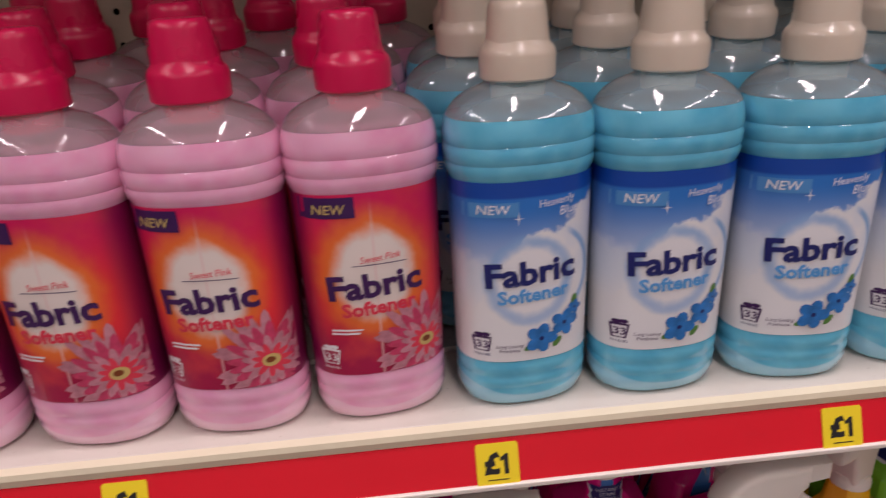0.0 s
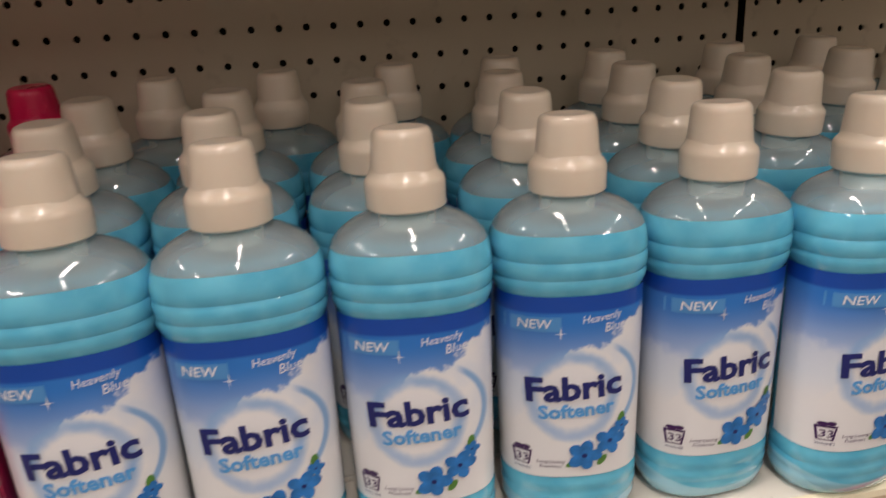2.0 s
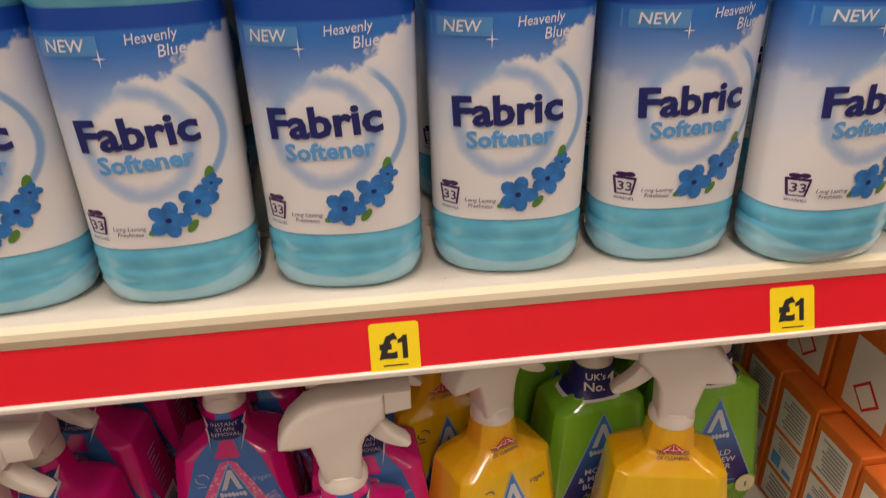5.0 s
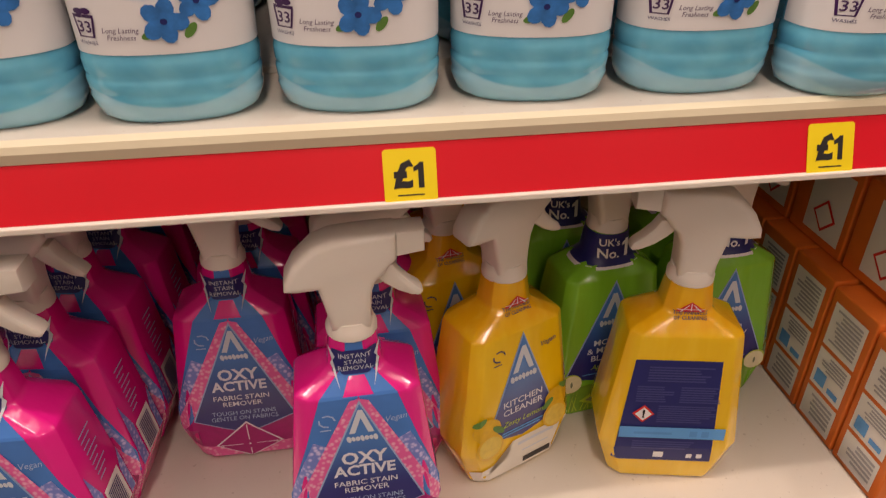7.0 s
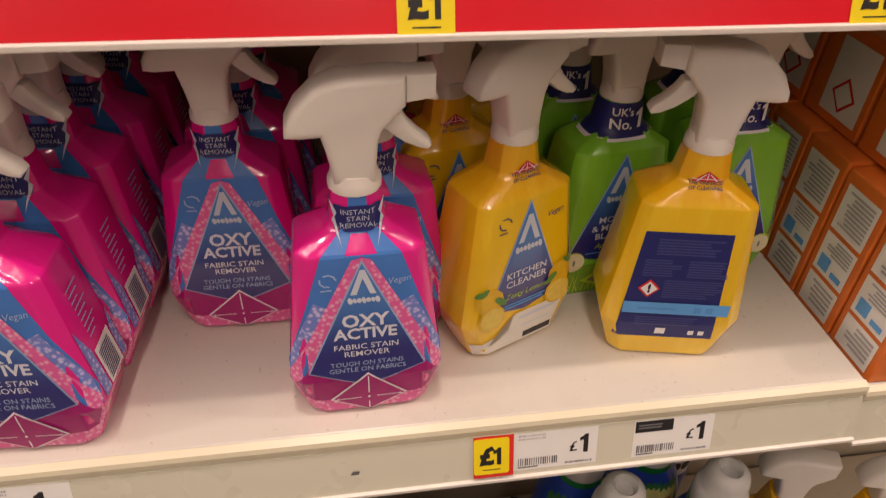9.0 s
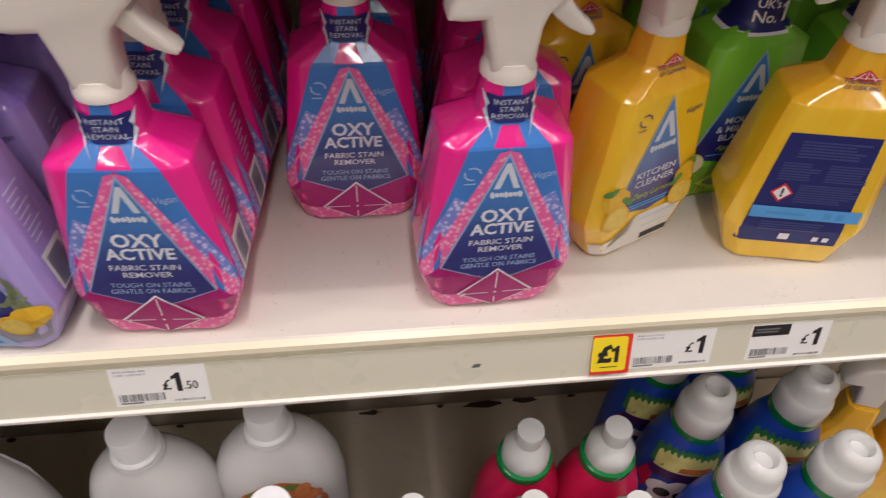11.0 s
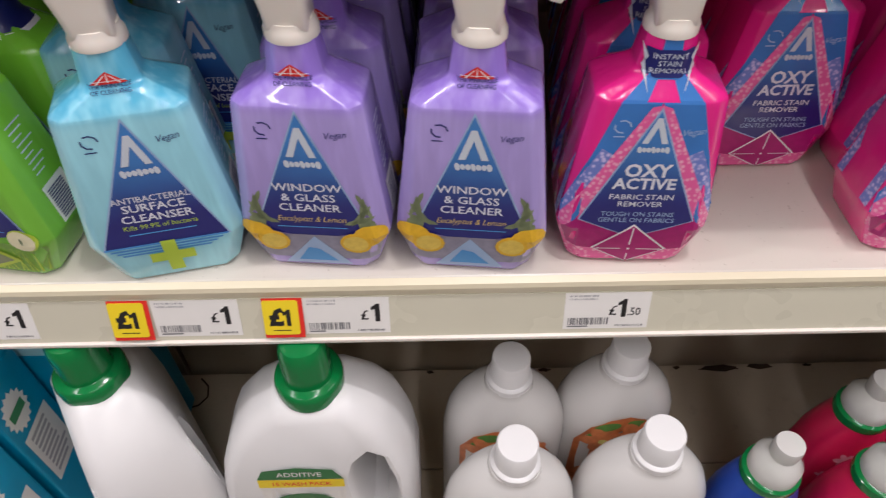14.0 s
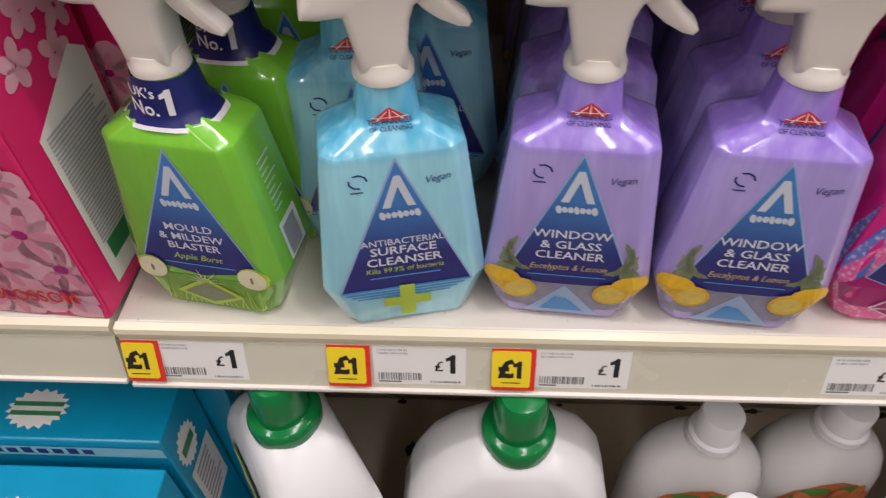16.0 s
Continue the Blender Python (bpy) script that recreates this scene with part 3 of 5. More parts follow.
def wrap_label(material, parent):
    bm = bmesh.new()
    rows = []
    for j in range(7):
        z = LABEL_LO + (LABEL_HI - LABEL_LO) * j / 6
        a, b = soft_half(z)
        row = []
        for k in range(33):
            w = -math.pi * (k / 32 * 1.16 - 0.08)
            c, s = math.cos(w), math.sin(w)
            row.append(bm.verts.new(((a + 0.0004) * -math.copysign(abs(c) ** (2 / 2.4), c), (b + 0.0004) * math.copysign(abs(s) ** (2 / 2.4), s), z)))
        rows.append(row)
    for lo, hi in zip(rows, rows[1:]):
        for k in range(32):
            bm.faces.new((lo[k], lo[k + 1], hi[k + 1], hi[k]))
    return part("label", bm, material, parent, "printed wrap label")


def petals(cx, cz, r, n, wide, seed=0, lean=0.0):
    rng = random.Random(seed)
    out = []
    for k in range(n):
        w = 360 * k / n + rng.uniform(-6, 6)
        d = r * rng.uniform(0.5, 0.62)
        out.append(oval(cx + d * math.cos(radians(w)), cz + d * math.sin(radians(w)) * (1 - lean), r * 0.5, r * wide, w, 10))
    return out


def fluted(bm):
    """Shallow upright flutes pressed into the clear shoulder, dying out at its rims."""
    for v in bm.verts:
        swell = math.sin(math.pi * min(1.0, max(0.0, (v.co.z - 0.1806) / 0.0160)))
        f = 1 - 0.020 * swell * (0.5 - 0.5 * math.cos(8 * math.atan2(v.co.y * 1.35, v.co.x)))
        v.co.x, v.co.y = v.co.x * f, v.co.y * f
    return bm


def softener(blue):
    word = "blue" if blue else "pink"
    b = thing("fabric_softener_bottle", f"clear plastic bottle of {word} fabric softener with a {'cream' if blue else 'magenta'} cap", "bottle", f"{word} softener bottles")
    fill = [q for q in SOFT if q[0] < 0.179] + [(0.1805, *soft_half(0.1805))]
    body = part("body", loft(fill, 44, 2.4), LIQBLUE if blue else LIQPINK, b, f"ribbed plastic full of {word} liquid")
    dome = [(0.1806, *soft_half(0.1806))] + [q for q in SOFT if q[0] > 0.181]
    part("shoulder", fluted(loft(dome, 64, 2.4, close=False)), SHELLBLUE if blue else SHELLPINK, body, "clear empty shoulder above the liquid")
    cap = CAPCREAM if blue else CAPPINK
    part("pouring_spout", loft([(0.1880, 0.0150, 0.0150, 2.0), (0.1985, 0.0158, 0.0158, 2.0)], 24), cap, b, "plastic spout inside the clear neck")
    grip = [(0.1985, 0.0202, 0.0202, 2.0), (0.1995, 0.0212, 0.0212, 2.0), (0.2115, 0.0214, 0.0214, 2.0), (0.2138, 0.0209, 0.0209, 2.0), (0.2155, 0.0198, 0.0198, 2.0), (0.2170, 0.0184, 0.0184, 2.0), (0.2195, 0.0176, 0.0176, 2.0)]
    top = [(0.2160, 0.0176, 0.0176, 2.2), (0.2350, 0.0158, 0.0158, 2.2), (0.2376, 0.0152, 0.0152, 2.2), (0.2392, 0.0141, 0.0141, 2.2), (0.2400, 0.0122, 0.0122, 2.2), (0.2397, 0.0104, 0.0104, 2.2)]
    cap_ob = part("cap", loft(grip, 28), cap, b, "cream plastic collar" if blue else "magenta plastic collar")
    part("dosing_cup", loft(top, 28), cap, cap_ob)
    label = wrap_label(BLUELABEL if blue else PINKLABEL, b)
    on = soft_front(0.0009)
    over = soft_front(0.0013)
    word_part("name_lettering", words("Fabric", 0.0205, -0.0022, 0.0914, over, 0.034, 0, 1.10, 3), NAVY if blue else PLUM, label, "dark bold lettering")
    word_part("softener_lettering", words("Softener", 0.0118, -0.0008, 0.0776, over, 0.034, 0, 1.06, 3), SKYINK if blue else CORAL, label)
    part("ribbon", flat([[(-0.0385, 0.1270 if blue else 0.1335), (-0.0385, 0.1355 if blue else 0.1455), (-0.0095, 0.1355 if blue else 0.1455), (-0.0115, 0.1315 if blue else 0.139), (-0.0095, 0.1270 if blue else 0.1335)]], on), RIBBON if blue else PLUM, label, "printed ribbon")
    word_part("new_lettering", words("NEW", 0.0076, -0.0240, 0.1313 if blue else 0.1385, over, 0.008, 0.1), WHITEINK if blue else GOLD, label)
    if blue:
        word_part("variant_lettering", words("Heavenly", 0.0066, 0.0125, 0.1340, over, 0.0, 0.2, 0.9, 5), WHITEINK, label)
        word_part("variant_lettering", words("Blue", 0.0076, 0.0200, 0.1280, over, 0.0, 0.2, 0.9, 5), WHITEINK, label)
        part("leaf", flat([oval(-0.003, 0.0425, 0.004, 0.0018, 20), oval(0.0145, 0.0435, 0.004, 0.002, 50), oval(0.0260, 0.0685, 0.0042, 0.0022, 80)], on), LEAFINK, label, smooth=False)
        for fx, fz, fr, sd in ((0.0040, 0.0480, 0.0098, 1), (0.0190, 0.0560, 0.0088, 2), (0.0262, 0.0640, 0.0048, 3)):
            part("flower", flat(petals(fx, fz, fr, 5, 0.40, sd), soft_front(0.0011 + 0.0001 * sd)), PETALBLUE, label, "printed blue flower", smooth=False)
            part("flower_heart", flat([oval(fx, fz, fr * 0.16, fr * 0.14)], soft_front(0.0016)), NAVY, label, smooth=False)
        part("sparkle", flat([[(-0.0102, 0.1262), (-0.0066, 0.1258), (-0.0102, 0.1254)], [(-0.0094, 0.1254), (-0.0130, 0.1258), (-0.0094, 0.1262)], [(-0.0102, 0.1258), (-0.0098, 0.1302), (-0.0094, 0.1258)], [(-0.0094, 0.1258), (-0.0098, 0.1214), (-0.0102, 0.1258)]], over), WHITEINK, label, smooth=False)
        word_part("tagline", words("Long Lasting\nFreshness", 0.0032, -0.0155, 0.0430, over, 0.0, 0.2), PLUM, label)
    else:
        word_part("variant_lettering", words("Sweet Pink", 0.0058, 0.002, 0.1085, over, 0.0, 0.2, 0.9, 4), CORAL, label)
        part("rule", flat([bar(-0.014, 0.017, 0.1045, 0.105)], over), PLUM, label, smooth=False)
        for ring, (fr, n, sd, ink) in enumerate(((0.0315, 21, 1, PETALPINK), (0.0240, 17, 2, PETALDEEP), (0.0165, 15, 3, PETALPINK), (0.0105, 11, 4, CORAL))):
            bloom = [[(min(x, 0.0395), max(z, LABEL_LO + 0.0006)) for x, z in o] for o in petals(0.0265, 0.0500, fr, n, 0.105 + 0.02 * ring, sd)]
            part("flower", flat(bloom, soft_front(0.0010 + 0.00014 * ring)), ink, label, "printed pink dahlia", smooth=False)
        part("flower_heart", flat([oval(0.0265, 0.0500, 0.0050, 0.0042)], soft_front(0.0016)), GOLD, label, smooth=False)
        part("flower_heart_centre", flat([oval(0.0262, 0.0504, 0.0026, 0.0020)], soft_front(0.0018)), BERRYHEART, label, smooth=False)
        part("tagline", flat(bars(-0.029, -0.010, 0.0605, 0.0650, 2, 3), over), WHITEINK, label, smooth=False)
    icon = NAVY if blue else WHITEINK
    part("wash_icon", flat([[(-0.0345, 0.0410), (-0.0275, 0.0410), (-0.0274, 0.0416), (-0.0346, 0.0416)], [(-0.0358, 0.0496), (-0.0260, 0.0496), (-0.0258, 0.0510), (-0.0360, 0.0510)], [(-0.0360, 0.0500), (-0.0350, 0.0500), (-0.0338, 0.0410), (-0.0348, 0.0410)], [(-0.0258, 0.0500), (-0.0268, 0.0500), (-0.0282, 0.0410), (-0.0272, 0.0410)], oval(-0.0325, 0.0523, 0.0026, 0.0014), oval(-0.0290, 0.0526, 0.0024, 0.0014)], on), PLUM if blue else WHITEINK, label, "printed wash count icon", smooth=False)
    word_part("wash_count", words("33", 0.0070, -0.0309, 0.0456, over, 0.012), PLUM if blue else WHITEINK, label)
    word_part("wash_word", words("WASHES", 0.0023, -0.0309, 0.0388, over), icon, label)
    return b


SOFT_FRONT = 0.0445
rng = random.Random(11)
blue_master = softener(True)
pink_master = softener(False)
BLUE_X = (0.1165, 0.2030, 0.2925, 0.3820, 0.4715, 0.556, 0.645, 0.735)
PINK_X = (-0.236, -0.1465, -0.0610, 0.0255)
FRONT_TURN = {True: (6.5, 2.8, -5.8, -8.0, 1.6, 5.4, -1.5, -2.3), False: (0.9, -6.5, -4.1, 8.0)}
FRONT_OUT = {True: (0.0, 0.0016, 0.0018, 0.0, 0.0004, 0.018, 0.0016, 0.0), False: (0.0016, -0.0004, 0.001, -0.0019)}
# rows behind the front one stand on the deck that climbs to the back
BACK_X = {True: ((0.099, 0.189, 0.284, 0.379, 0.480, 0.567, 0.657, 0.748), (0.104, 0.1935, 0.283, 0.384, 0.484, 0.577, 0.667, 0.757), (0.136, 0.225, 0.314, 0.403, 0.492, 0.600, 0.690, 0.780)),
          False: ((-0.258, -0.1685, -0.079, 0.0095), (-0.255, -0.165, -0.075, 0.0145), (-0.222, -0.132, -0.043, 0.0465))}
BACK_Y = (0.136, 0.207, 0.277)
first = {True: True, False: True}
for blue, xs in ((True, BLUE_X), (False, PINK_X)):
    master = blue_master if blue else pink_master
    for k, x in enumerate(xs):
        for row in range(4):
            turn = rng.uniform(-4, 4)
            if row:
                y = BACK_Y[row - 1] + rng.uniform(-0.002, 0.002)
                m = pose(BACK_X[blue][row - 1][k], y, deck_z(y) + 0.0006, math.degrees(math.atan(DECK_RISE)), 0, turn)
            else:
                m = pose(x, SOFT_FRONT - FRONT_OUT[blue][k], TOP_Z + 0.0004, 0, 0, FRONT_TURN[blue][k])
            if first[blue]:
                master.matrix_basis = m
                first[blue] = False
            else:
                copy_thing(master, m)

# ---------------------------------------------------------------- trigger spray bottles
SPRAY = [(0.000, 0.0365, 0.0275, 0.008), (0.003, 0.0385, 0.0290, 0.0085), (0.032, 0.0480, 0.0300, 0.0085), (0.1225, 0.0372, 0.0232, 0.0075), (0.1245, 0.0360, 0.0224, 0.0075),
         (0.1345, 0.0190, 0.0160, 0.0078), (0.1375, 0.0160, 0.0148, 0.0076), (0.1570, 0.0134, 0.0130, 0.0072), (0.160, 0.0130, 0.0127, 0.0072)]


def spray_face(lift):
    """Depth of the bottle's front at a height, with the print lifted off it."""
    def at(x, z):
        for (z0, a0, b0, c0), (z1, a1, b1, c1) in zip(SPRAY, SPRAY[1:]):
            if z0 <= z <= z1:
                f = (z - z0) / (z1 - z0)
                over = max(0.0, abs(x) - (a0 - c0 + f * (a1 - c1 - a0 + c0)))
                return -(b0 + f * (b1 - b0)) - lift + 0.8 * over
        return -SPRAY[0][2] - lift
    return at


HEAD = [(-0.0115, 0.004), (-0.0125, 0.014), (-0.0150, 0.026), (-0.0165, 0.0325), (-0.0270, 0.0320), (-0.0345, 0.0330), (-0.0340, 0.0390), (-0.0285, 0.0490), (-0.0180, 0.0590), (-0.0070, 0.0630),
        (0.0120, 0.0640), (0.0275, 0.0640), (0.0275, 0.0475), (0.0235, 0.0440), (0.0200, 0.0390), (0.0155, 0.0350), (0.0130, 0.0280), (0.0118, 0.0160), (0.0115, 0.004)]
TRIGGER = [(0.0150, 0.0355), (0.0210, 0.0425), (0.0255, 0.0420), (0.0290, 0.0360), (0.0345, 0.0300), (0.0400, 0.0255), (0.0420, 0.0220), (0.0400, 0.0195), (0.0350, 0.0205), (0.0270, 0.0245), (0.0200, 0.0300)]


def spray_head(bottle, flip=False):
    s = -1 if flip else 1
    z0 = 0.157
    ring = loft([(0.1558, 0.0138, 0.0138, 2.0), (0.1562, 0.0149, 0.0149, 2.0), (0.1605, 0.0149, 0.0149, 2.0), (0.1620, 0.0140, 0.0140, 2.0), (0.1660, 0.0128, 0.0128, 2.2)], 24)
    head = part("spray_head", prism([(s * x, z0 + z) for x, z in HEAD], -0.0115, 0.0115, 0.0042, 3), SPRAYWHITE, bottle, "white plastic trigger head")
    part("collar", ring, SPRAYWHITE, head)
    nozzle = prism([(s * x, z0 + z) for x, z in ((0.0272, 0.0485), (0.0272, 0.0640), (0.0430, 0.0640), (0.0430, 0.0505))], -0.0085, 0.0085, 0.002)
    part("nozzle", nozzle, SPRAYWHITE, head)
    part("trigger", prism([(s * x, z0 + z) for x, z in TRIGGER], -0.0055, 0.0055, 0.0022), SPRAYWHITE, head)
    return head


TRI = fade("blue fading print", (0.012, 0.014, 0.17), (0.05, 0.22, 0.58), 0.050, 0.106)
DIMINK = plain("dim blue print", (0.06, 0.07, 0.24), 0.4)
SILVER = plain("silver print", (0.60, 0.66, 0.74), 0.3)
PALEEDGE = plain("pale blue print", (0.34, 0.47, 0.70), 0.35)
LEMON = plain("lemon print", (0.84, 0.46, 0.02), 0.35, 0.15, 250.0)
LEMONFLESH = plain("lemon flesh print", (0.84, 0.56, 0.10), 0.35, 0.15, 300.0)
APPLE = plain("apple print", (0.78, 0.74, 0.50), 0.35, 0.1, 250.0)
LIME = plain("lime print", (0.46, 0.62, 0.05), 0.35)
MAGENTA = fade("magenta film", (0.78, 0.012, 0.24), (0.80, 0.014, 0.25), 0.06, 0.13, 0.22)
BAND = plain("blue band print", (0.045, 0.20, 0.58), 0.25, 0.1, 60.0, Coat_Weight=0.4, Coat_Roughness=0.12)
BERRY = plain("berry print", (0.40, 0.006, 0.16), 0.3, 0.15, 200.0)
FIZZ = crystals("pink fizz print", (0.80, 0.12, 0.36), (0.88, 0.46, 0.60))
BLUEFIZZ = crystals("blue fizz print", (0.16, 0.22, 0.60), (0.62, 0.56, 0.84))
LAVENDER = fade("lavender plastic", (0.40, 0.32, 0.69), (0.32, 0.20, 0.72), 0.115, 0.13, 0.22, 0.45)
AQUA = fade("aqua plastic", (0.32, 0.68, 0.80), (0.10, 0.48, 0.72), 0.115, 0.13, 0.22, 0.45)
AMBER = fade("yellow plastic", (0.90, 0.55, 0.012), (0.90, 0.45, 0.010), 0.12, 0.13, 0.22, 0.25)
GRASS = fade("green plastic", (0.19, 0.52, 0.04), (0.20, 0.58, 0.035), 0.10, 0.13, 0.22, 0.25)
PALEBURST = plain("pale burst print", (0.82, 0.86, 0.62), 0.35)
MEADOW = plain("meadow print", (0.16, 0.34, 0.03), 0.35, 0.25, 160.0)
MILK = plain("milky print", (0.80, 0.76, 0.68), 0.3)
GREYLEAF = plain("eucalyptus print", (0.20, 0.24, 0.13), 0.4, 0.2, 200.0)
GREYBAND = plain("grey pebble print", (0.28, 0.27, 0.36), 0.4, 0.2, 160.0)


def peak_mark(parent, face, cx=0.0, z=0.1015, s=1.0):
    """The maker's mark, drawn as a plain chevron over a bar."""
    part("maker_mark", flat([[(cx - 0.0088 * s, z - 0.010 * s), (cx - 0.0016 * s, z + 0.010 * s), (cx, z + 0.010 * s), (cx, z + 0.003 * s), (cx - 0.0046 * s, z - 0.010 * s)],
                             [(cx + 0.0088 * s, z - 0.010 * s), (cx + 0.0046 * s, z - 0.010 * s), (cx, z + 0.003 * s), (cx, z + 0.010 * s), (cx + 0.0016 * s, z + 0.010 * s)],
                             *[oval(cx + (-0.0092 + 0.0031 * k) * s, z - 0.0150 * s, (0.0017 - 0.0003 * (k % 2)) * s, (0.0021 if k % 3 else 0.0028) * s, 12, 10) for k in range(7)]], face), SILVER, parent, "silver chevron mark", smooth=False)


def flag_mark(parent, face):
    part("flag", flat([[(-0.0098, 0.1386), (0.0098, 0.1386), (0.0042, 0.1428), (0.0, 0.1456), (-0.0042, 0.1428)]], face(0.0009)), REDINK, parent, "small red badge", smooth=False)
    part("flag_detail", flat([[(-0.0004, 0.1396), (0.0004, 0.1396), (0.0002, 0.1446), (-0.0002, 0.1446)], [(-0.0070, 0.1390), (-0.0058, 0.1390), (-0.001, 0.1436), (-0.0017, 0.1436)], [(0.0070, 0.1390), (0.0058, 0.1390), (0.001, 0.1436), (0.0017, 0.1436)], bar(-0.0090, 0.0090, 0.1402, 0.1406)], face(0.0012)), WHITEINK, parent, smooth=False)
    word_part("motto_lettering", words("THE PINNACLE\nOF CLEANING", 0.0031, 0.0, 0.1362, face(0.0010), 0.008, 0, 1.05), NAVY, parent)


def side_marks(parent, face, ink, z=0.110):
    ring = oval(-0.0195, z, 0.0052, 0.0046, 0, 9)
    inner = oval(-0.0195, z, 0.0042, 0.0036, 0, 9)
    arcs = [[ring[k], ring[k + 1], inner[k + 1], inner[k]] for k in (0, 1, 2, 4, 5, 6)]
    part("approval_mark", flat(arcs + bars(-0.0240, -0.0150, z - 0.0076, z - 0.0062, 1, 2), face(0.0006)), ink, parent, "small printed mark", smooth=False)
    word_part("vegan_lettering", words("Vegan", 0.0062, 0.0205, z - 0.003, face(0.0006), 0.0, 0.35, 0.9, 8), ink, parent)


def flank_label(parent, tint):
    """White barcode panel and small print on the bottle's side."""
    def side(z):
        return 0.0480 - (z - 0.032) / 0.091 * 0.0108 + 0.0006
    bm = bmesh.new()
    for y0, y1, z0, z1 in ((-0.010, 0.012, 0.034, 0.062),):
        bm.faces.new([bm.verts.new((side(z), y, z)) for y, z in ((y0, z0), (y1, z0), (y1, z1), (y0, z1))])
    panel = part("barcode_panel", bm, PAPER, parent, "white barcode panel on the side", smooth=False)
    bm = bmesh.new()
    for k in range(12):
        z0 = 0.0365 + 0.0019 * k
        bm.faces.new([bm.verts.new((side(z) + 0.0004, y, z)) for y, z in ((-0.008, z0), (0.008, z0), (0.008, z0 + 0.0009), (-0.008, z0 + 0.0009))])
    part("barcode", bm, NAVY, panel, smooth=False)
    bm = bmesh.new()
    for k in range(9):
        z0 = 0.070 + 0.0042 * k
        y1 = 0.002 + 0.003 * (k % 3)
        bm.faces.new([bm.verts.new((side(z), y, z)) for y, z in ((-0.007, z0), (y1, z0), (y1, z0 + 0.0009), (-0.007, z0 + 0.0009))])
    part("small_print", bm, tint, parent, smooth=False)


PALEINK = plain("pale print", (0.70, 0.72, 0.80), 0.4, 0.03)


def spray(kind):
    face = spray_face
    names = {"oxy": ("magenta spray bottle of fabric stain remover with blue bands", MAGENTA), "window": ("lavender spray bottle of window and glass cleaner", LAVENDER),
             "surface": ("pale aqua spray bottle of antibacterial surface cleanser", AQUA), "mould": ("green spray bottle of mould and mildew blaster", GRASS),
             "kitchen": ("yellow spray bottle of kitchen cleaner with lemons", AMBER), "reverse": ("yellow spray bottle turned to show its navy back label", AMBER)}
    b = thing("spray_bottle", names[kind][0], "spray bottle", kind + " spray bottles")
    body = part("body", mesh_of(facet(SPRAY), names[kind][1], True, "body", 17), names[kind][1], b)
    spray_head(b, kind == "reverse")
    if kind != "reverse":
        flank_label(b, PALEEDGE if kind == "oxy" else SILVER)
    if kind == "reverse":
        label = part("back_label", flat([[(-0.0385, 0.019), (0.0305, 0.019), (0.0245, 0.106), (-0.0315, 0.106)]], face(0.0005)), NAVY, b, "navy back label", smooth=False)
        part("small_print", flat(bars(-0.022, 0.022, 0.0880, 0.101, 6, 1) + bars(-0.028, -0.003, 0.071, 0.085, 7, 2) + bars(0.001, 0.028, 0.071, 0.085, 7, 3) + bars(-0.012, 0.028, 0.054, 0.069, 8, 4) + bars(-0.026, 0.026, 0.030, 0.038, 4, 5), face(0.0009)), DIMINK, label, smooth=False)
        part("blue_strip", flat([bar(-0.036, 0.036, 0.041, 0.0505)], face(0.0012)), SKYINK, label, "light blue strip", smooth=False)
        part("strip_print", flat([bar(-0.026, 0.0, 0.0445, 0.0465), bar(0.012, 0.017, 0.043, 0.048), bar(0.020, 0.025, 0.043, 0.048)], face(0.0015)), RIBBON, label, smooth=False)
        part("hazard_edge", flat([[(-0.029, 0.0620), (-0.0215, 0.0545), (-0.014, 0.0620), (-0.0215, 0.0695)]], face(0.0012)), REDINK, label, "red hazard diamond", smooth=False)
        part("hazard_sign", flat([[(-0.0272, 0.0620), (-0.0215, 0.0563), (-0.0158, 0.0620), (-0.0215, 0.0677)]], face(0.0015)), WHITEINK, label, smooth=False)
        word_part("hazard_mark", words("!", 0.0090, -0.0215, 0.0620, face(0.0018), 0.04), INK, label)
        part("foot_marks", flat([bar(-0.010, -0.003, 0.0225, 0.0280), bar(0.013, 0.017, 0.0225, 0.0265), bar(0.020, 0.024, 0.0225, 0.0265)], face(0.0009)), WHITEINK, label, smooth=False)
        flag_mark(b, face)
        return b
    if kind == "oxy":
        for s in (-1, 1):
            part("side_band", flat([[(s * x, z) for x, z in q] for q in (((0.0030, 0.1375), (0.0088, 0.1375), (0.0226, 0.1235), (0.0090, 0.1235)), ((0.0, 0.1235), (0.0226, 0.1235), (0.0468, 0.0480), (0.0470, 0.0330), (0.0400, 0.0330)))], face(0.0003)), BAND, b, "blue printed band", smooth=False)
            part("foam", flat([[(s * x, z) for x, z in ((0.0472, 0.0345), (0.0300, 0.0345), (0.0200, 0.0880), (0.0290, 0.0930), (0.0350, 0.0800), (0.0450, 0.0540))]], face(0.0005)), BLUEFIZZ, b, "printed foam", smooth=False)
            bm = bmesh.new()
            for quad in (((-0.0205, 0.0340), (-0.0195, 0.0860), (-0.0120, 0.0640), (-0.0115, 0.0340)), ((0.0135, 0.0340), (0.0135, 0.0560), (0.0195, 0.0700), (0.0205, 0.0340))):
                bm.faces.new([bm.verts.new((s * (0.0484 - (z - 0.032) / 0.091 * 0.0108), y, z)) for y, z in quad])
            part("side_foam", bm, BLUEFIZZ, b, "printed foam", smooth=False)
        part("neck_band", flat([[(-0.0062, 0.134), (0.0062, 0.134), (0.0048, 0.1560), (-0.0048, 0.1560)]], face(0.0006)), BAND, b, smooth=False)
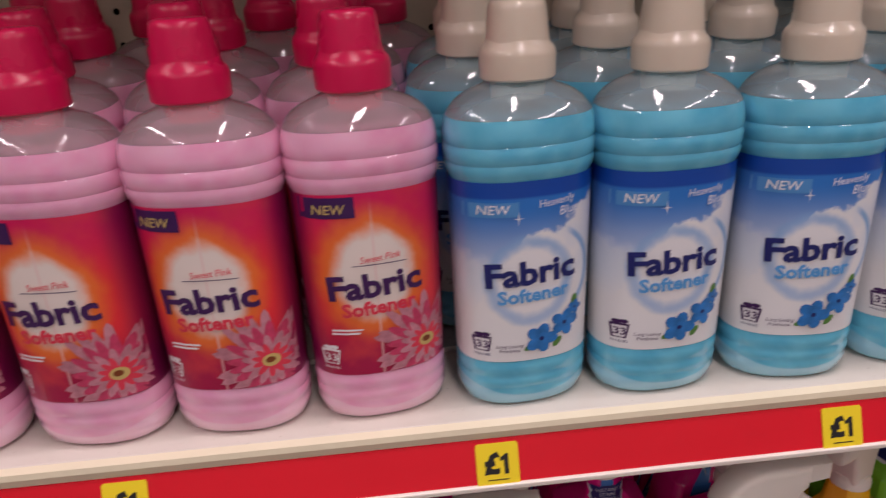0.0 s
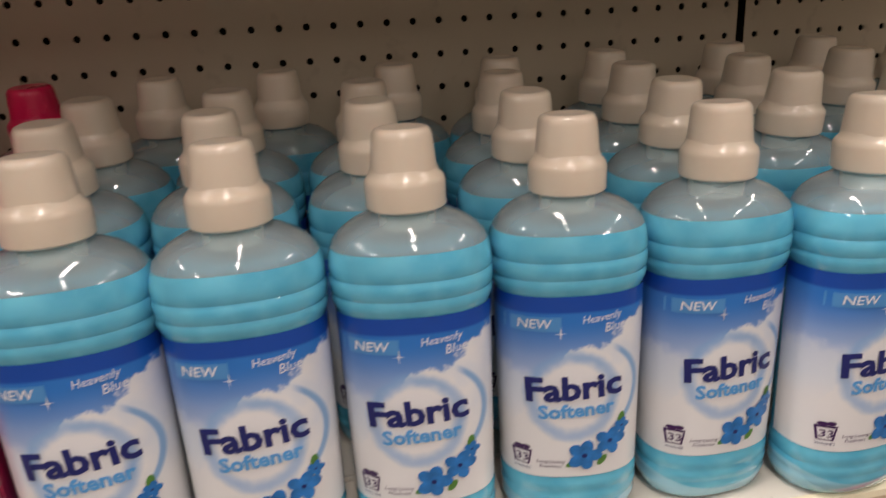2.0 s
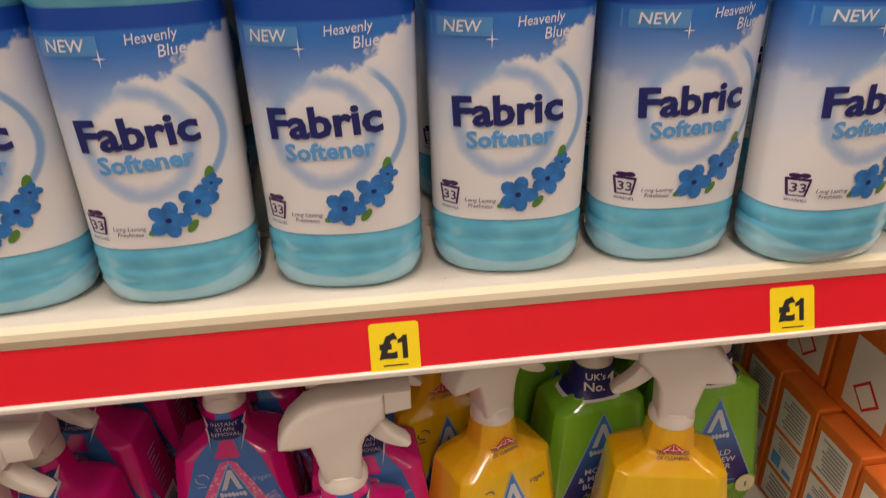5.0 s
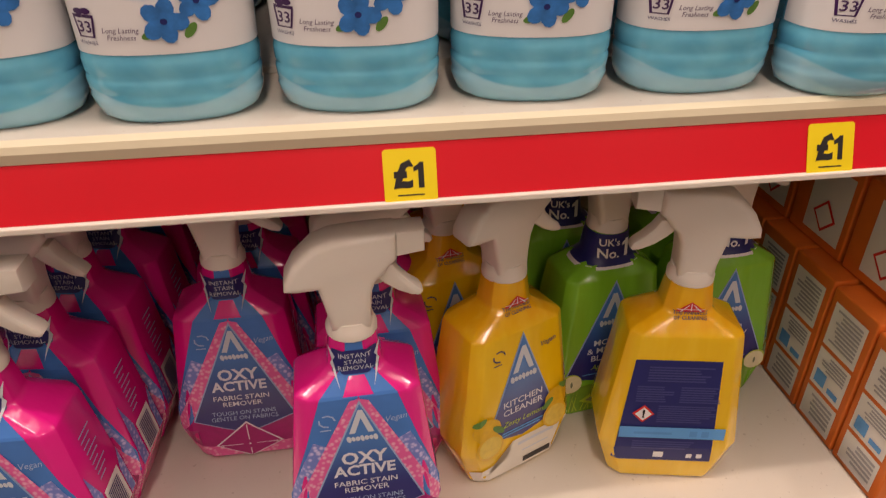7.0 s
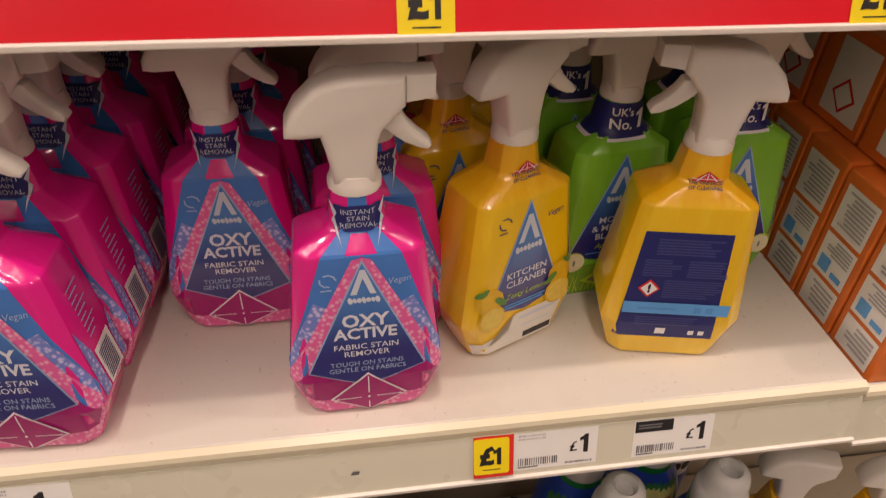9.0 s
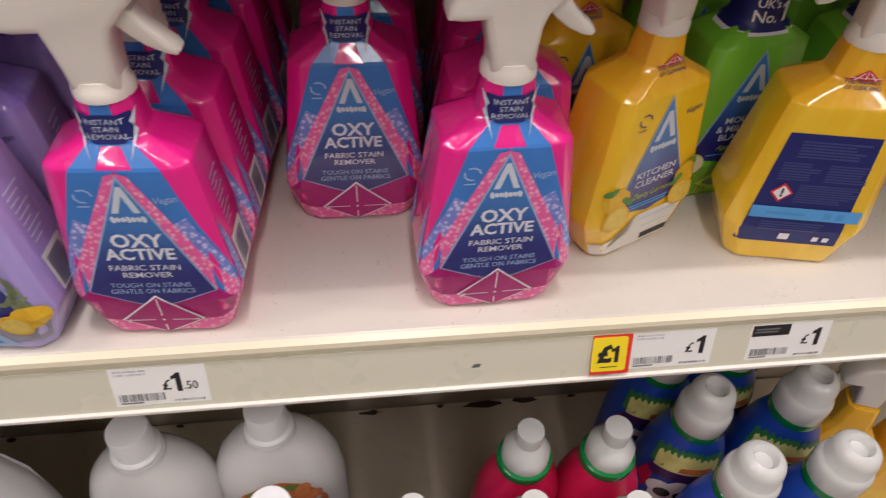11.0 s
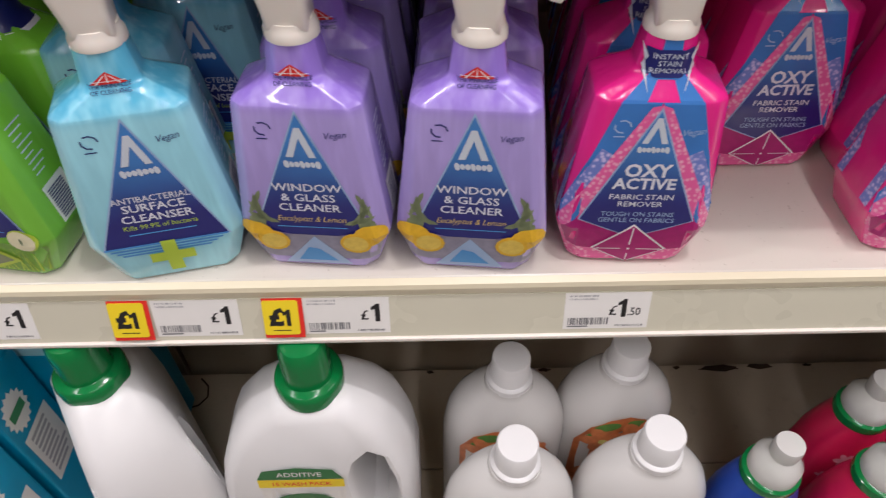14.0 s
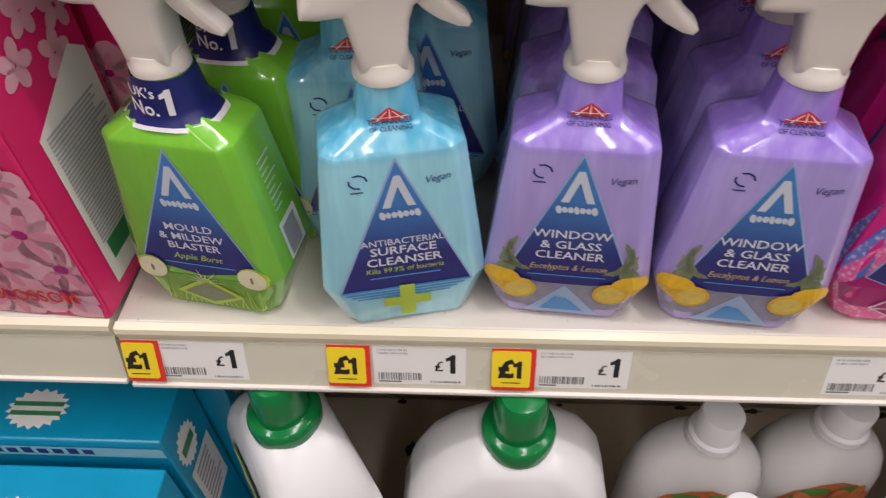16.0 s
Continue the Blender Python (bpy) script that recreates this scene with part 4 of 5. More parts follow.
        part("fizz", flat([[(0.0, 0.1222), (0.0055, 0.1205), (0.0470, 0.0400), (0.0458, 0.0260), (0.0370, 0.0030), (-0.0370, 0.0030), (-0.0458, 0.0260), (-0.0470, 0.0400), (-0.0055, 0.1210)]], face(0.0008)), FIZZ, b, "pink fizz print", smooth=False)
        part("foot_print", flat([[(s * 0.0452, 0.0300), (s * 0.0370, 0.0400), (0.0, 0.0250), (s * 0.0200, 0.0130), (s * 0.0400, 0.0160)] for s in (-1, 1)], face(0.0010)), BERRY, b, smooth=False)
        part("triangle_edge", flat([[(0.0, 0.1215), (0.0362, 0.0402), (0.0, 0.0250), (-0.0362, 0.0402)]], face(0.0013)), PALEEDGE, b, smooth=False)
        tri = part("triangle", flat([[(0.0, 0.1190), (0.0350, 0.0406), (0.0, 0.0262), (-0.0350, 0.0406)]], face(0.0016)), TRI, b, "navy triangle label", smooth=False)
        part("diamond_edge", flat([[(-0.0245, 0.0150), (0.0, 0.0372), (0.0245, 0.0150), (0.0, 0.0016)]], face(0.0019)), WHITEINK, b, smooth=False)
        part("diamond", flat([[(-0.0228, 0.0150), (0.0, 0.0358), (0.0228, 0.0150), (0.0, 0.0028)]], face(0.0022)), BERRY, b, smooth=False)
        part("arrows", flat([bar(-0.0004, 0.0004, 0.019, 0.0345), bar(-0.0004, 0.0004, 0.004, 0.0105), bar(-0.0215, -0.005, 0.0147, 0.0153), bar(0.005, 0.0215, 0.0147, 0.0153), oval(0.0, 0.0150, 0.0009, 0.0009), [(-0.0200, 0.0165), (-0.0190, 0.0150), (-0.0200, 0.0135)], [(0.0200, 0.0165), (0.0200, 0.0135), (0.0190, 0.0150)]], face(0.0025)), WHITEINK, b, smooth=False)
        ink = face(0.0020)
        peak_mark(tri, ink, 0.0, 0.1065, 0.85)
        word_part("oxy_lettering", words("OXY", 0.0128, 0.0, 0.0785, ink, 0.03), PALEINK, tri)
        word_part("active_lettering", words("ACTIVE", 0.0112, 0.0, 0.0688, ink, 0.03), PALEINK, tri)
        word_part("use_lettering", words("FABRIC STAIN\nREMOVER", 0.0057, 0.0, 0.0562, ink, 0.008, 0, 1.1), PALEINK, tri)
        word_part("claim_lettering", words("TOUGH ON STAINS\nGENTLE ON FABRICS", 0.0050, 0.0, 0.0430, ink, 0.004), PALEEDGE, tri)
        badge = part("neck_badge", flat([[(-0.0135, 0.1362), (-0.0060, 0.1350), (0.0060, 0.1350), (0.0135, 0.1362), (0.0128, 0.1505), (-0.0128, 0.1505)]], face(0.0010)), NAVY, b, "navy neck badge", smooth=False)
        for s in (-1, 1):
            part("bolt", flat([[(s * x, z) for x, z in ((0.0150, 0.1525), (0.0112, 0.1455), (0.0128, 0.1440), (0.0098, 0.1280), (0.0142, 0.1405), (0.0128, 0.1425))]], face(0.0014)), SILVER, badge, "printed lightning bolt", smooth=False)
        word_part("badge_lettering", words("INSTANT\nSTAIN\nREMOVAL", 0.0042, 0.0, 0.1428, face(0.0015), 0.0, 0, 1.1), SILVER, badge)
        side_marks(b, face, PALEEDGE, 0.108)
        return b
    low = {"window": 0.036, "surface": 0.033, "mould": 0.040, "kitchen": 0.042}[kind]
    half = {"window": 0.0355, "surface": 0.0372, "mould": 0.0358, "kitchen": 0.0300}[kind]
    part("triangle_edge", flat([[(0.0, 0.1225), (half + 0.0016, low - 0.0012), (-half - 0.0016, low - 0.0012)]], face(0.0004)), PALEEDGE, b, smooth=False)
    tri = part("triangle", flat([[(0.0, 0.1200), (half, low), (0.0, low - (0.007 if kind != "surface" else 0.0)), (-half, low)]], face(0.0007)), TRI, b, "navy triangle label", smooth=False)
    ink, over = face(0.0011), face(0.0015)
    peak_mark(tri, ink, 0.0, 0.1018)
    if kind == "window":
        word_part("name_lettering", words("WINDOW\n& GLASS\nCLEANER", 0.0079, 0.0, 0.0618, ink, 0.012, 0, 1.14), PALEINK, tri)
        word_part("scent_lettering", words("Eucalyptus & Lemon", 0.0062, 0.0, 0.0452, ink, 0.0, 0.3, 0.85), GOLD, tri)
        part("pebble_band", flat([[(-0.0440, 0.030), (-0.033, 0.032), (0.033, 0.032), (0.0440, 0.030), (0.0395, 0.010), (-0.0395, 0.010)]], face(0.0009)), GREYBAND, b, smooth=False)
        part("fine_rule", flat([bar(-0.022, 0.022, 0.0384, 0.0390)], ink), SKYINK, tri, smooth=False)
        part("glass_peak", flat([[(-0.0220, 0.0050), (0.0, 0.0310), (0.0220, 0.0050)]], face(0.0012)), PALEEDGE, b, smooth=False)
        part("glass_peak_centre", flat([[(-0.0130, 0.0080), (-0.005, 0.0205), (0.0020, 0.0190), (0.0130, 0.0080)]], face(0.0015)), RIBBON, b, smooth=False)
        for s in (-1, 1):
            part("leaf", flat([oval(s * (0.0300 + 0.0012 * k), 0.045 + 0.004 * k, 0.0105, 0.0019, 90 - s * (70 - 32 * k), 8) for k in range(4)] + [oval(s * 0.0345, 0.042, 0.0055, 0.0052)], face(0.0009)), GREYLEAF, b, smooth=False)
            part("lemon", flat([oval(s * 0.0360, 0.0330, 0.0112, 0.0090, s * 14)], face(0.0018)), LEMON, b, "printed lemon", smooth=False)
            part("lemon_rind", flat([oval(s * 0.0262, 0.0264, 0.0102, 0.0090)], face(0.0020)), LEMON, b, smooth=False)
            part("lemon_half", flat([oval(s * 0.0262, 0.0264, 0.0082, 0.0070)], face(0.0023)), LEMONFLESH, b, smooth=False)
    elif kind == "surface":
        word_part("use_lettering", words("ANTIBACTERIAL", 0.0062, 0.0, 0.0680, ink, 0.005), PALEINK, tri)
        word_part("name_lettering", words("SURFACE\nCLEANSER", 0.0080, 0.0, 0.0578, ink, 0.015, 0, 1.12), PALEINK, tri)
        word_part("claim_lettering", words("Kills 99.9% of bacteria", 0.0052, 0.0, 0.0474, ink, 0.0, 0.1, 0.95), LIME, tri)
        part("small_print", flat(bars(-0.020, 0.020, 0.0410, 0.0424, 1, 1, 0.0), ink), SKYINK, tri, smooth=False)
        part("brush_print", flat([[(-0.038 + 0.003 * k, 0.0335 - 0.0024 * k), (0.038 - 0.004 * k, 0.0335 - 0.0024 * k), (0.037 - 0.004 * k, 0.0321 - 0.0024 * k), (-0.038 + 0.003 * k, 0.0321 - 0.0024 * k)] for k in range(4)], ink), RIBBON, b, smooth=False)
        part("plus_sign", flat([bar(-0.0138, 0.0138, 0.0165, 0.0245), bar(-0.0044, 0.0044, 0.0070, 0.0165), bar(-0.0044, 0.0044, 0.0245, 0.0345)], over), LIME, b, "lime plus sign", smooth=False)
    elif kind == "mould":
        word_part("name_lettering", words("MOULD\n& MILDEW\nBLASTER", 0.0072, 0.0, 0.0627, ink, 0.012, 0, 1.14), PALEINK, tri)
        word_part("scent_lettering", words("Apple Burst", 0.0062, 0.0, 0.0475, ink, 0.0, 0.3), LIME, tri)
        part("small_print", flat(bars(-0.022, 0.022, 0.0407, 0.0420, 1, 1, 0.0), ink), SKYINK, tri, smooth=False)
        part("meadow", flat([[(-0.0430, 0.029), (-0.030, 0.031), (0.030, 0.031), (0.0430, 0.029), (0.0355, 0.004), (-0.0355, 0.004)]], face(0.0004)), MEADOW, b, smooth=False)
        part("tile_burst", flat([[(-0.0220, 0.0155), (0.0, 0.0310), (0.0220, 0.0155), (0.0, 0.0050)]], face(0.0012)), LIME, b, smooth=False)
        part("tile_burst_centre", flat([[(-0.0170, 0.0158), (0.0, 0.0270), (0.0170, 0.0158), (0.0, 0.0085)]], face(0.0015)), GREYLEAF, b, smooth=False)
        part("sparkle", flat([[(r0 * math.cos(w + d), 0.0285 + r0 * 0.8 * math.sin(w + d)) for d, r0 in ((-0.13, 0.003), (0.0, rr), (0.13, 0.003))] for w, rr in ((math.pi * k / 7, 0.0145 - 0.004 * (k % 2)) for k in range(8))], face(0.0020)), PALEBURST, b, "printed white burst", smooth=False)
        blades = random.Random(5)
        part("grass_print", flat([[(gx, 0.005), (gx + 0.0011, 0.005), (gx + blades.uniform(-0.006, 0.006), blades.uniform(0.015, 0.028))] for gx in [(-0.034 + 0.0034 * k) for k in range(21)]], face(0.0007)), LIME, b, "printed grass", smooth=False)
        for s in (-1, 1):
            part("apple_skin", flat([oval(s * 0.0318, 0.0358, 0.0098, 0.0092)], face(0.0016)), LIME, b, smooth=False)
            part("apple_half", flat([oval(s * 0.0310, 0.0355, 0.0088, 0.0084)], face(0.0018)), APPLE, b, "printed apple half", smooth=False)
            part("apple_core", flat([oval(s * 0.0310, 0.0355, 0.0010, 0.0028)], face(0.0021)), GREYLEAF, b, smooth=False)
        sleeve = part("neck_sleeve", loft([(0.1318, 0.0248, 0.0196, 2.6), (0.1348, 0.0206, 0.0174, 2.5), (0.1385, 0.0178, 0.0164, 2.4), (0.1560, 0.0154, 0.0150, 2.2)], 28, close=False), NAVY, b, "navy neck sleeve with white edge")
        part("sleeve_edge", loft([(0.1302, 0.0270, 0.0206, 2.7), (0.1322, 0.0246, 0.0195, 2.6)], 28, close=False), WHITEINK, sleeve)

        def neck(x, z):
            r = 0.0160 + 0.0018 * (0.156 - z) / 0.02
            return -math.sqrt(max(1e-6, r * r * 1.02 - (x * 0.86) ** 2)) - 0.0004
        word_part("boast_lettering", words("UK's", 0.0078, -0.0050, 0.1500, neck, 0.015), WHITEINK, sleeve)
        word_part("boast_lettering", words("No.", 0.0105, -0.0055, 0.1413, neck, 0.02), WHITEINK, sleeve)
        part("boast_figure", flat(digit_one(0.0072, 0.1452, 0.0140), neck), WHITEINK, sleeve, smooth=False)
        return b
    else:
        word_part("name_lettering", words("KITCHEN\nCLEANER", 0.0072, 0.0, 0.0640, ink, 0.012, 0, 1.12), PALEINK, tri)
        word_part("scent_lettering", words("Zesty Lemon", 0.0065, 0.0, 0.0505, ink, 0.0, 0.3), LIME, tri)
        part("small_print", flat(bars(-0.018, 0.018, 0.0395, 0.0440, 2, 1, 0.1), ink), SKYINK, tri, smooth=False)
        part("worktop", flat([[(-0.0415, 0.0145), (-0.012, 0.0185), (-0.009, 0.0330), (0.0440, 0.0330), (0.0365, 0.003), (-0.0372, 0.003)]], face(0.0009)), MILK, b, "white printed worktop", smooth=False)
        part("worktop_print", flat([bar(-0.004, 0.028, 0.0262, 0.0290), bar(0.0, 0.024, 0.0180, 0.0192)], face(0.0012)), SILVER, b, smooth=False)
        part("oven_print", flat([bar(0.002, 0.027, 0.0055, 0.0110)], face(0.0012)), INK, b, smooth=False)
        for s, lz in ((-1, 0.038), (1, 0.040)):
            part("lemon", flat([oval(s * 0.0300, lz + 0.015, 0.0110, 0.0095)], face(0.0013)), LEMON, b, "printed lemon", smooth=False)
            part("lemon_rind", flat([oval(s * 0.0285, lz, 0.0112, 0.0110)], face(0.0015)), LEMON, b, smooth=False)
            part("lemon_half", flat([oval(s * 0.0285, lz, 0.0094, 0.0092)], face(0.0018)), LEMONFLESH, b, smooth=False)
            part("leaf", flat([oval(s * 0.0215, lz + 0.013, 0.0060, 0.0026, 40 * s), oval(s * 0.0360, lz + 0.024, 0.0055, 0.0024, -30 * s)], face(0.0019)), LEAFINK, b, smooth=False)
    side_marks(b, face, NAVY)
    flag_mark(b, face)
    return b


DEEP = 0.0335
SPRAYS = {  # kind: (x, y of the front face, turn)
    "oxy": [(0.2775, -0.022, 2), (0.1940, 0.065, 0), (0.0775, -0.028, -3), (0.083, 0.030, -5), (0.088, 0.088, -6), (0.096, 0.146, -6), (0.290, 0.034, 3), (0.298, 0.094, 3), (0.200, 0.126, 0), (0.204, 0.186, 2), (0.102, 0.206, -4), (0.300, 0.155, 0)],
    "window": [(-0.0245, -0.033, -6), (-0.1235, -0.028, -5), (-0.020, 0.025, 2), (-0.016, 0.083, -2), (-0.014, 0.141, 0), (-0.117, 0.030, 0), (-0.110, 0.088, 2), (-0.108, 0.146, 0), (-0.016, 0.200, 0), (-0.110, 0.205, 0)],
    "surface": [(-0.2235, -0.033, 12), (-0.250, 0.030, 4), (-0.210, 0.088, 0), (-0.218, 0.146, 0)],
    "mould": [(-0.3325, -0.028, -9), (-0.318, 0.032, -6), (-0.302, 0.110, 0), (0.4650, 0.073, 8), (0.5600, 0.075, 4), (0.448, 0.135, 4), (0.552, 0.135, 0)],
    "kitchen": [(0.3775, 0.0225, 24), (0.346, 0.088, 14), (0.358, 0.150, 5)],
    "reverse": [(0.4945, 0.000, -11)]}
for kind, places in SPRAYS.items():
    master = spray(kind)
    for k, (x, y, turn) in enumerate(places):
        m = pose(x, y + DEEP, MID_Z + 0.0004, 0, 0, turn)
        if k == 0:
            master.matrix_basis = m
        else:
            copy_thing(master, m)


# ---------------------------------------------------------------- cartons
ORANGE = plain("orange printed card", (0.78, 0.18, 0.03), 0.4, 0.12, 40.0)
TEAL = plain("teal printed card", (0.0, 0.29, 0.50), 0.3, 0.10, 30.0)
TEALLIGHT = plain("pale teal print", (0.30, 0.58, 0.66), 0.35)
PALEPETAL = plain("pale petal print", (0.92, 0.40, 0.50), 0.35, 0.16, 70.0)
MIDPETAL = plain("mid pink petal print", (0.88, 0.26, 0.38), 0.35, 0.2, 120.0)
PINKCARD = plain("deep pink printed card", (0.76, 0.018, 0.16), 0.35, 0.06, 30.0)
GREENINK = plain("green print", (0.03, 0.22, 0.08), 0.4)


def side_print(shapes, x):
    """Print on a carton's side: outlines in y and z at x."""
    bm = bmesh.new()
    for outline in shapes:
        bm.faces.new([bm.verts.new((x, y, z)) for y, z in outline])
    return bm


def orange_carton(x0, y0, y1, z0, z1, k):
    c = thing("washing_powder_carton", "orange card carton with white instruction panels", "carton", "orange cartons")
    part("card", box(x0, x0 + 0.14, y0, y1, z0, z1, 0.0015), ORANGE, c, smooth=False)
    h, d = z1 - z0, y1 - y0
    panel = part("instruction_panel", side_print([bar(y0 + 0.006, y1 - 0.006, z0 + h * a, z0 + h * b) for a, b in ((0.04, 0.27), (0.30, 0.58), (0.61, 0.92))], x0 - 0.0005), PAPER, c, "white printed panels", smooth=False)
    part("small_print", side_print(bars(y0 + 0.009, y1 - 0.010, z0 + h * 0.64, z0 + h * 0.89, 9, k) + bars(y0 + 0.009, y1 - 0.012, z0 + h * 0.44, z0 + h * 0.56, 5, k + 1) + bars(y0 + 0.009, y1 - 0.012, z0 + h * 0.07, z0 + h * 0.24, 5, k + 2), x0 - 0.0009), PALEGREY, panel, smooth=False)
    part("blue_print", side_print([bar(y0 + 0.010, y0 + 0.022, z0 + h * 0.33, z0 + h * 0.37), bar(y0 + 0.026, y0 + 0.038, z0 + h * 0.33, z0 + h * 0.43)], x0 - 0.0009), SKYINK, panel, smooth=False)


for k, (y0, y1, top) in enumerate(((-0.030, 0.018, 1.058), (0.020, 0.068, 1.062), (0.070, 0.118, 1.064), (0.120, 0.168, 1.064), (0.170, 0.218, 1.064))):
    orange_carton(0.6345, y0, y1, MID_Z - 0.0115, top, k)
for k, (y0, y1) in enumerate(((0.022, 0.090), (0.094, 0.162), (0.166, 0.234))):
    c = thing("washing_powder_carton", "orange card carton lying on top of others", "carton", "orange cartons")
    z0 = 1.0648
    part("card", box(0.652, 0.79, y0, y1, z0, z0 + 0.075, 0.0015), ORANGE, c, smooth=False)
    part("warning_panel", side_print([bar(y0 + 0.006, y0 + 0.05, z0 + 0.008, z0 + 0.066)], 0.6515), PAPER, c, "white warning panel", smooth=False)
    part("hazard_edge", side_print([[(y0 + 0.028, z0 + 0.012), (y0 + 0.042, z0 + 0.026), (y0 + 0.028, z0 + 0.040), (y0 + 0.014, z0 + 0.026)]], 0.6511), REDINK, c, smooth=False)
    part("hazard_sign", side_print([[(y0 + 0.028, z0 + 0.015), (y0 + 0.039, z0 + 0.026), (y0 + 0.028, z0 + 0.037), (y0 + 0.017, z0 + 0.026)]], 0.6508), PAPER, c, smooth=False)


def pink_carton(y0, y1, lean, dx=0.0):
    c = thing("washing_powder_carton", "pink card carton printed with cherry blossom", "carton", "pink cartons")
    h = 0.212
    part("card", box(-0.155, 0.0, 0.0, y1 - y0, 0.0, h, 0.0015), PINKCARD, c, "deep pink card", smooth=False)
    brng = random.Random(8)
    spots = [(-0.014 - 0.036 * (k % 4) + brng.uniform(-0.009, 0.009), 0.016 + 0.031 * (k // 4) + brng.uniform(-0.009, 0.009)) for k in range(14)]
    for k, (fx, fz) in enumerate(spots):
        r = brng.uniform(0.026, 0.036) * (1.0 if fz < 0.11 else 0.75)
        clip = [[(min(max(x, -0.154), -0.0008), max(z, 0.001)) for x, z in o] for o in petals(fx, fz, r, 5, 0.40, k, 0.15)]
        flower = part("blossom", flat(clip, -0.0004 - 0.00005 * k), PALEPETAL, c, "printed pale pink blossom", smooth=False)
        inner = [[(min(max(x, -0.154), -0.0008), max(z, 0.001)) for x, z in o] for o in petals(fx, fz, r * 0.62, 5, 0.17, k)]
        part("blossom_inner", flat(inner, -0.0006 - 0.00005 * k), MIDPETAL, flower, smooth=False)
        part("blossom_heart", flat([oval(min(fx, -0.005), fz, r * 0.13, r * 0.11, 0, 8)], -0.0008 - 0.00005 * k), BERRY, flower, smooth=False)
    side = part("side_panel", side_print([bar(0.002, y1 - y0 - 0.002, 0.001, h - 0.002)], 0.0005), PINKCARD, c, "deep pink side", smooth=False)
    for k, (fy, fz) in enumerate(((0.020, 0.190), (0.050, 0.178), (0.072, 0.196), (0.030, 0.160), (0.060, 0.150), (0.074, 0.168))):
        part("side_blossom", side_print(petals(fy, fz, 0.013, 5, 0.34, k), 0.0009 + 0.00005 * k), PALEPETAL, side, "printed pale pink blossom", smooth=False)
    w = y1 - y0
    panel = part("text_panel", side_print([[(w * 0.22, h * 0.06), (w * 0.94, h * 0.06), (w * 0.94, h * 0.66), (w * 0.80, h * 0.70), (w * 0.22, h * 0.58)]], 0.0013), PAPER, side, "white text panel", smooth=False)
    part("small_print", side_print(bars(w * 0.27, w * 0.90, h * 0.20, h * 0.57, 30, 3), 0.0017), PALEGREY, panel, smooth=False)
    part("green_print", side_print([bar(w * 0.30, w * 0.70, h * 0.13, h * 0.20)], 0.0017), GREENINK, panel, smooth=False)
    part("scent_lettering", flat(bars(-0.15, -0.12, h * 0.9, h * 0.95, 1, 2), -0.0006), WHITEINK, c, smooth=False)
    word_part("blossom_lettering", words("CHERRY BLOSSOM", 0.0145, -0.062, 0.022, -0.0032, 0.02, 0, 0.85), REDINK, c)
    part("brand_shield", flat([[(-0.095, 0.155), (-0.022, 0.172), (-0.024, 0.205), (-0.095, 0.200)]], -0.0030), NAVY, c, "navy and white brand shape", smooth=False)
    part("brand_stripe", flat([[(-0.088, 0.166), (-0.030, 0.178), (-0.031, 0.190), (-0.088, 0.186)]], -0.0034), WHITEINK, c, smooth=False)
    c.matrix_basis = pose(BAY_L - 0.003 + dx, y0, MID_Z + 0.0006, 0, 0, lean)


pink_carton(-0.034, 0.054, -4)
pink_carton(0.066, 0.154, -2, 0.026)


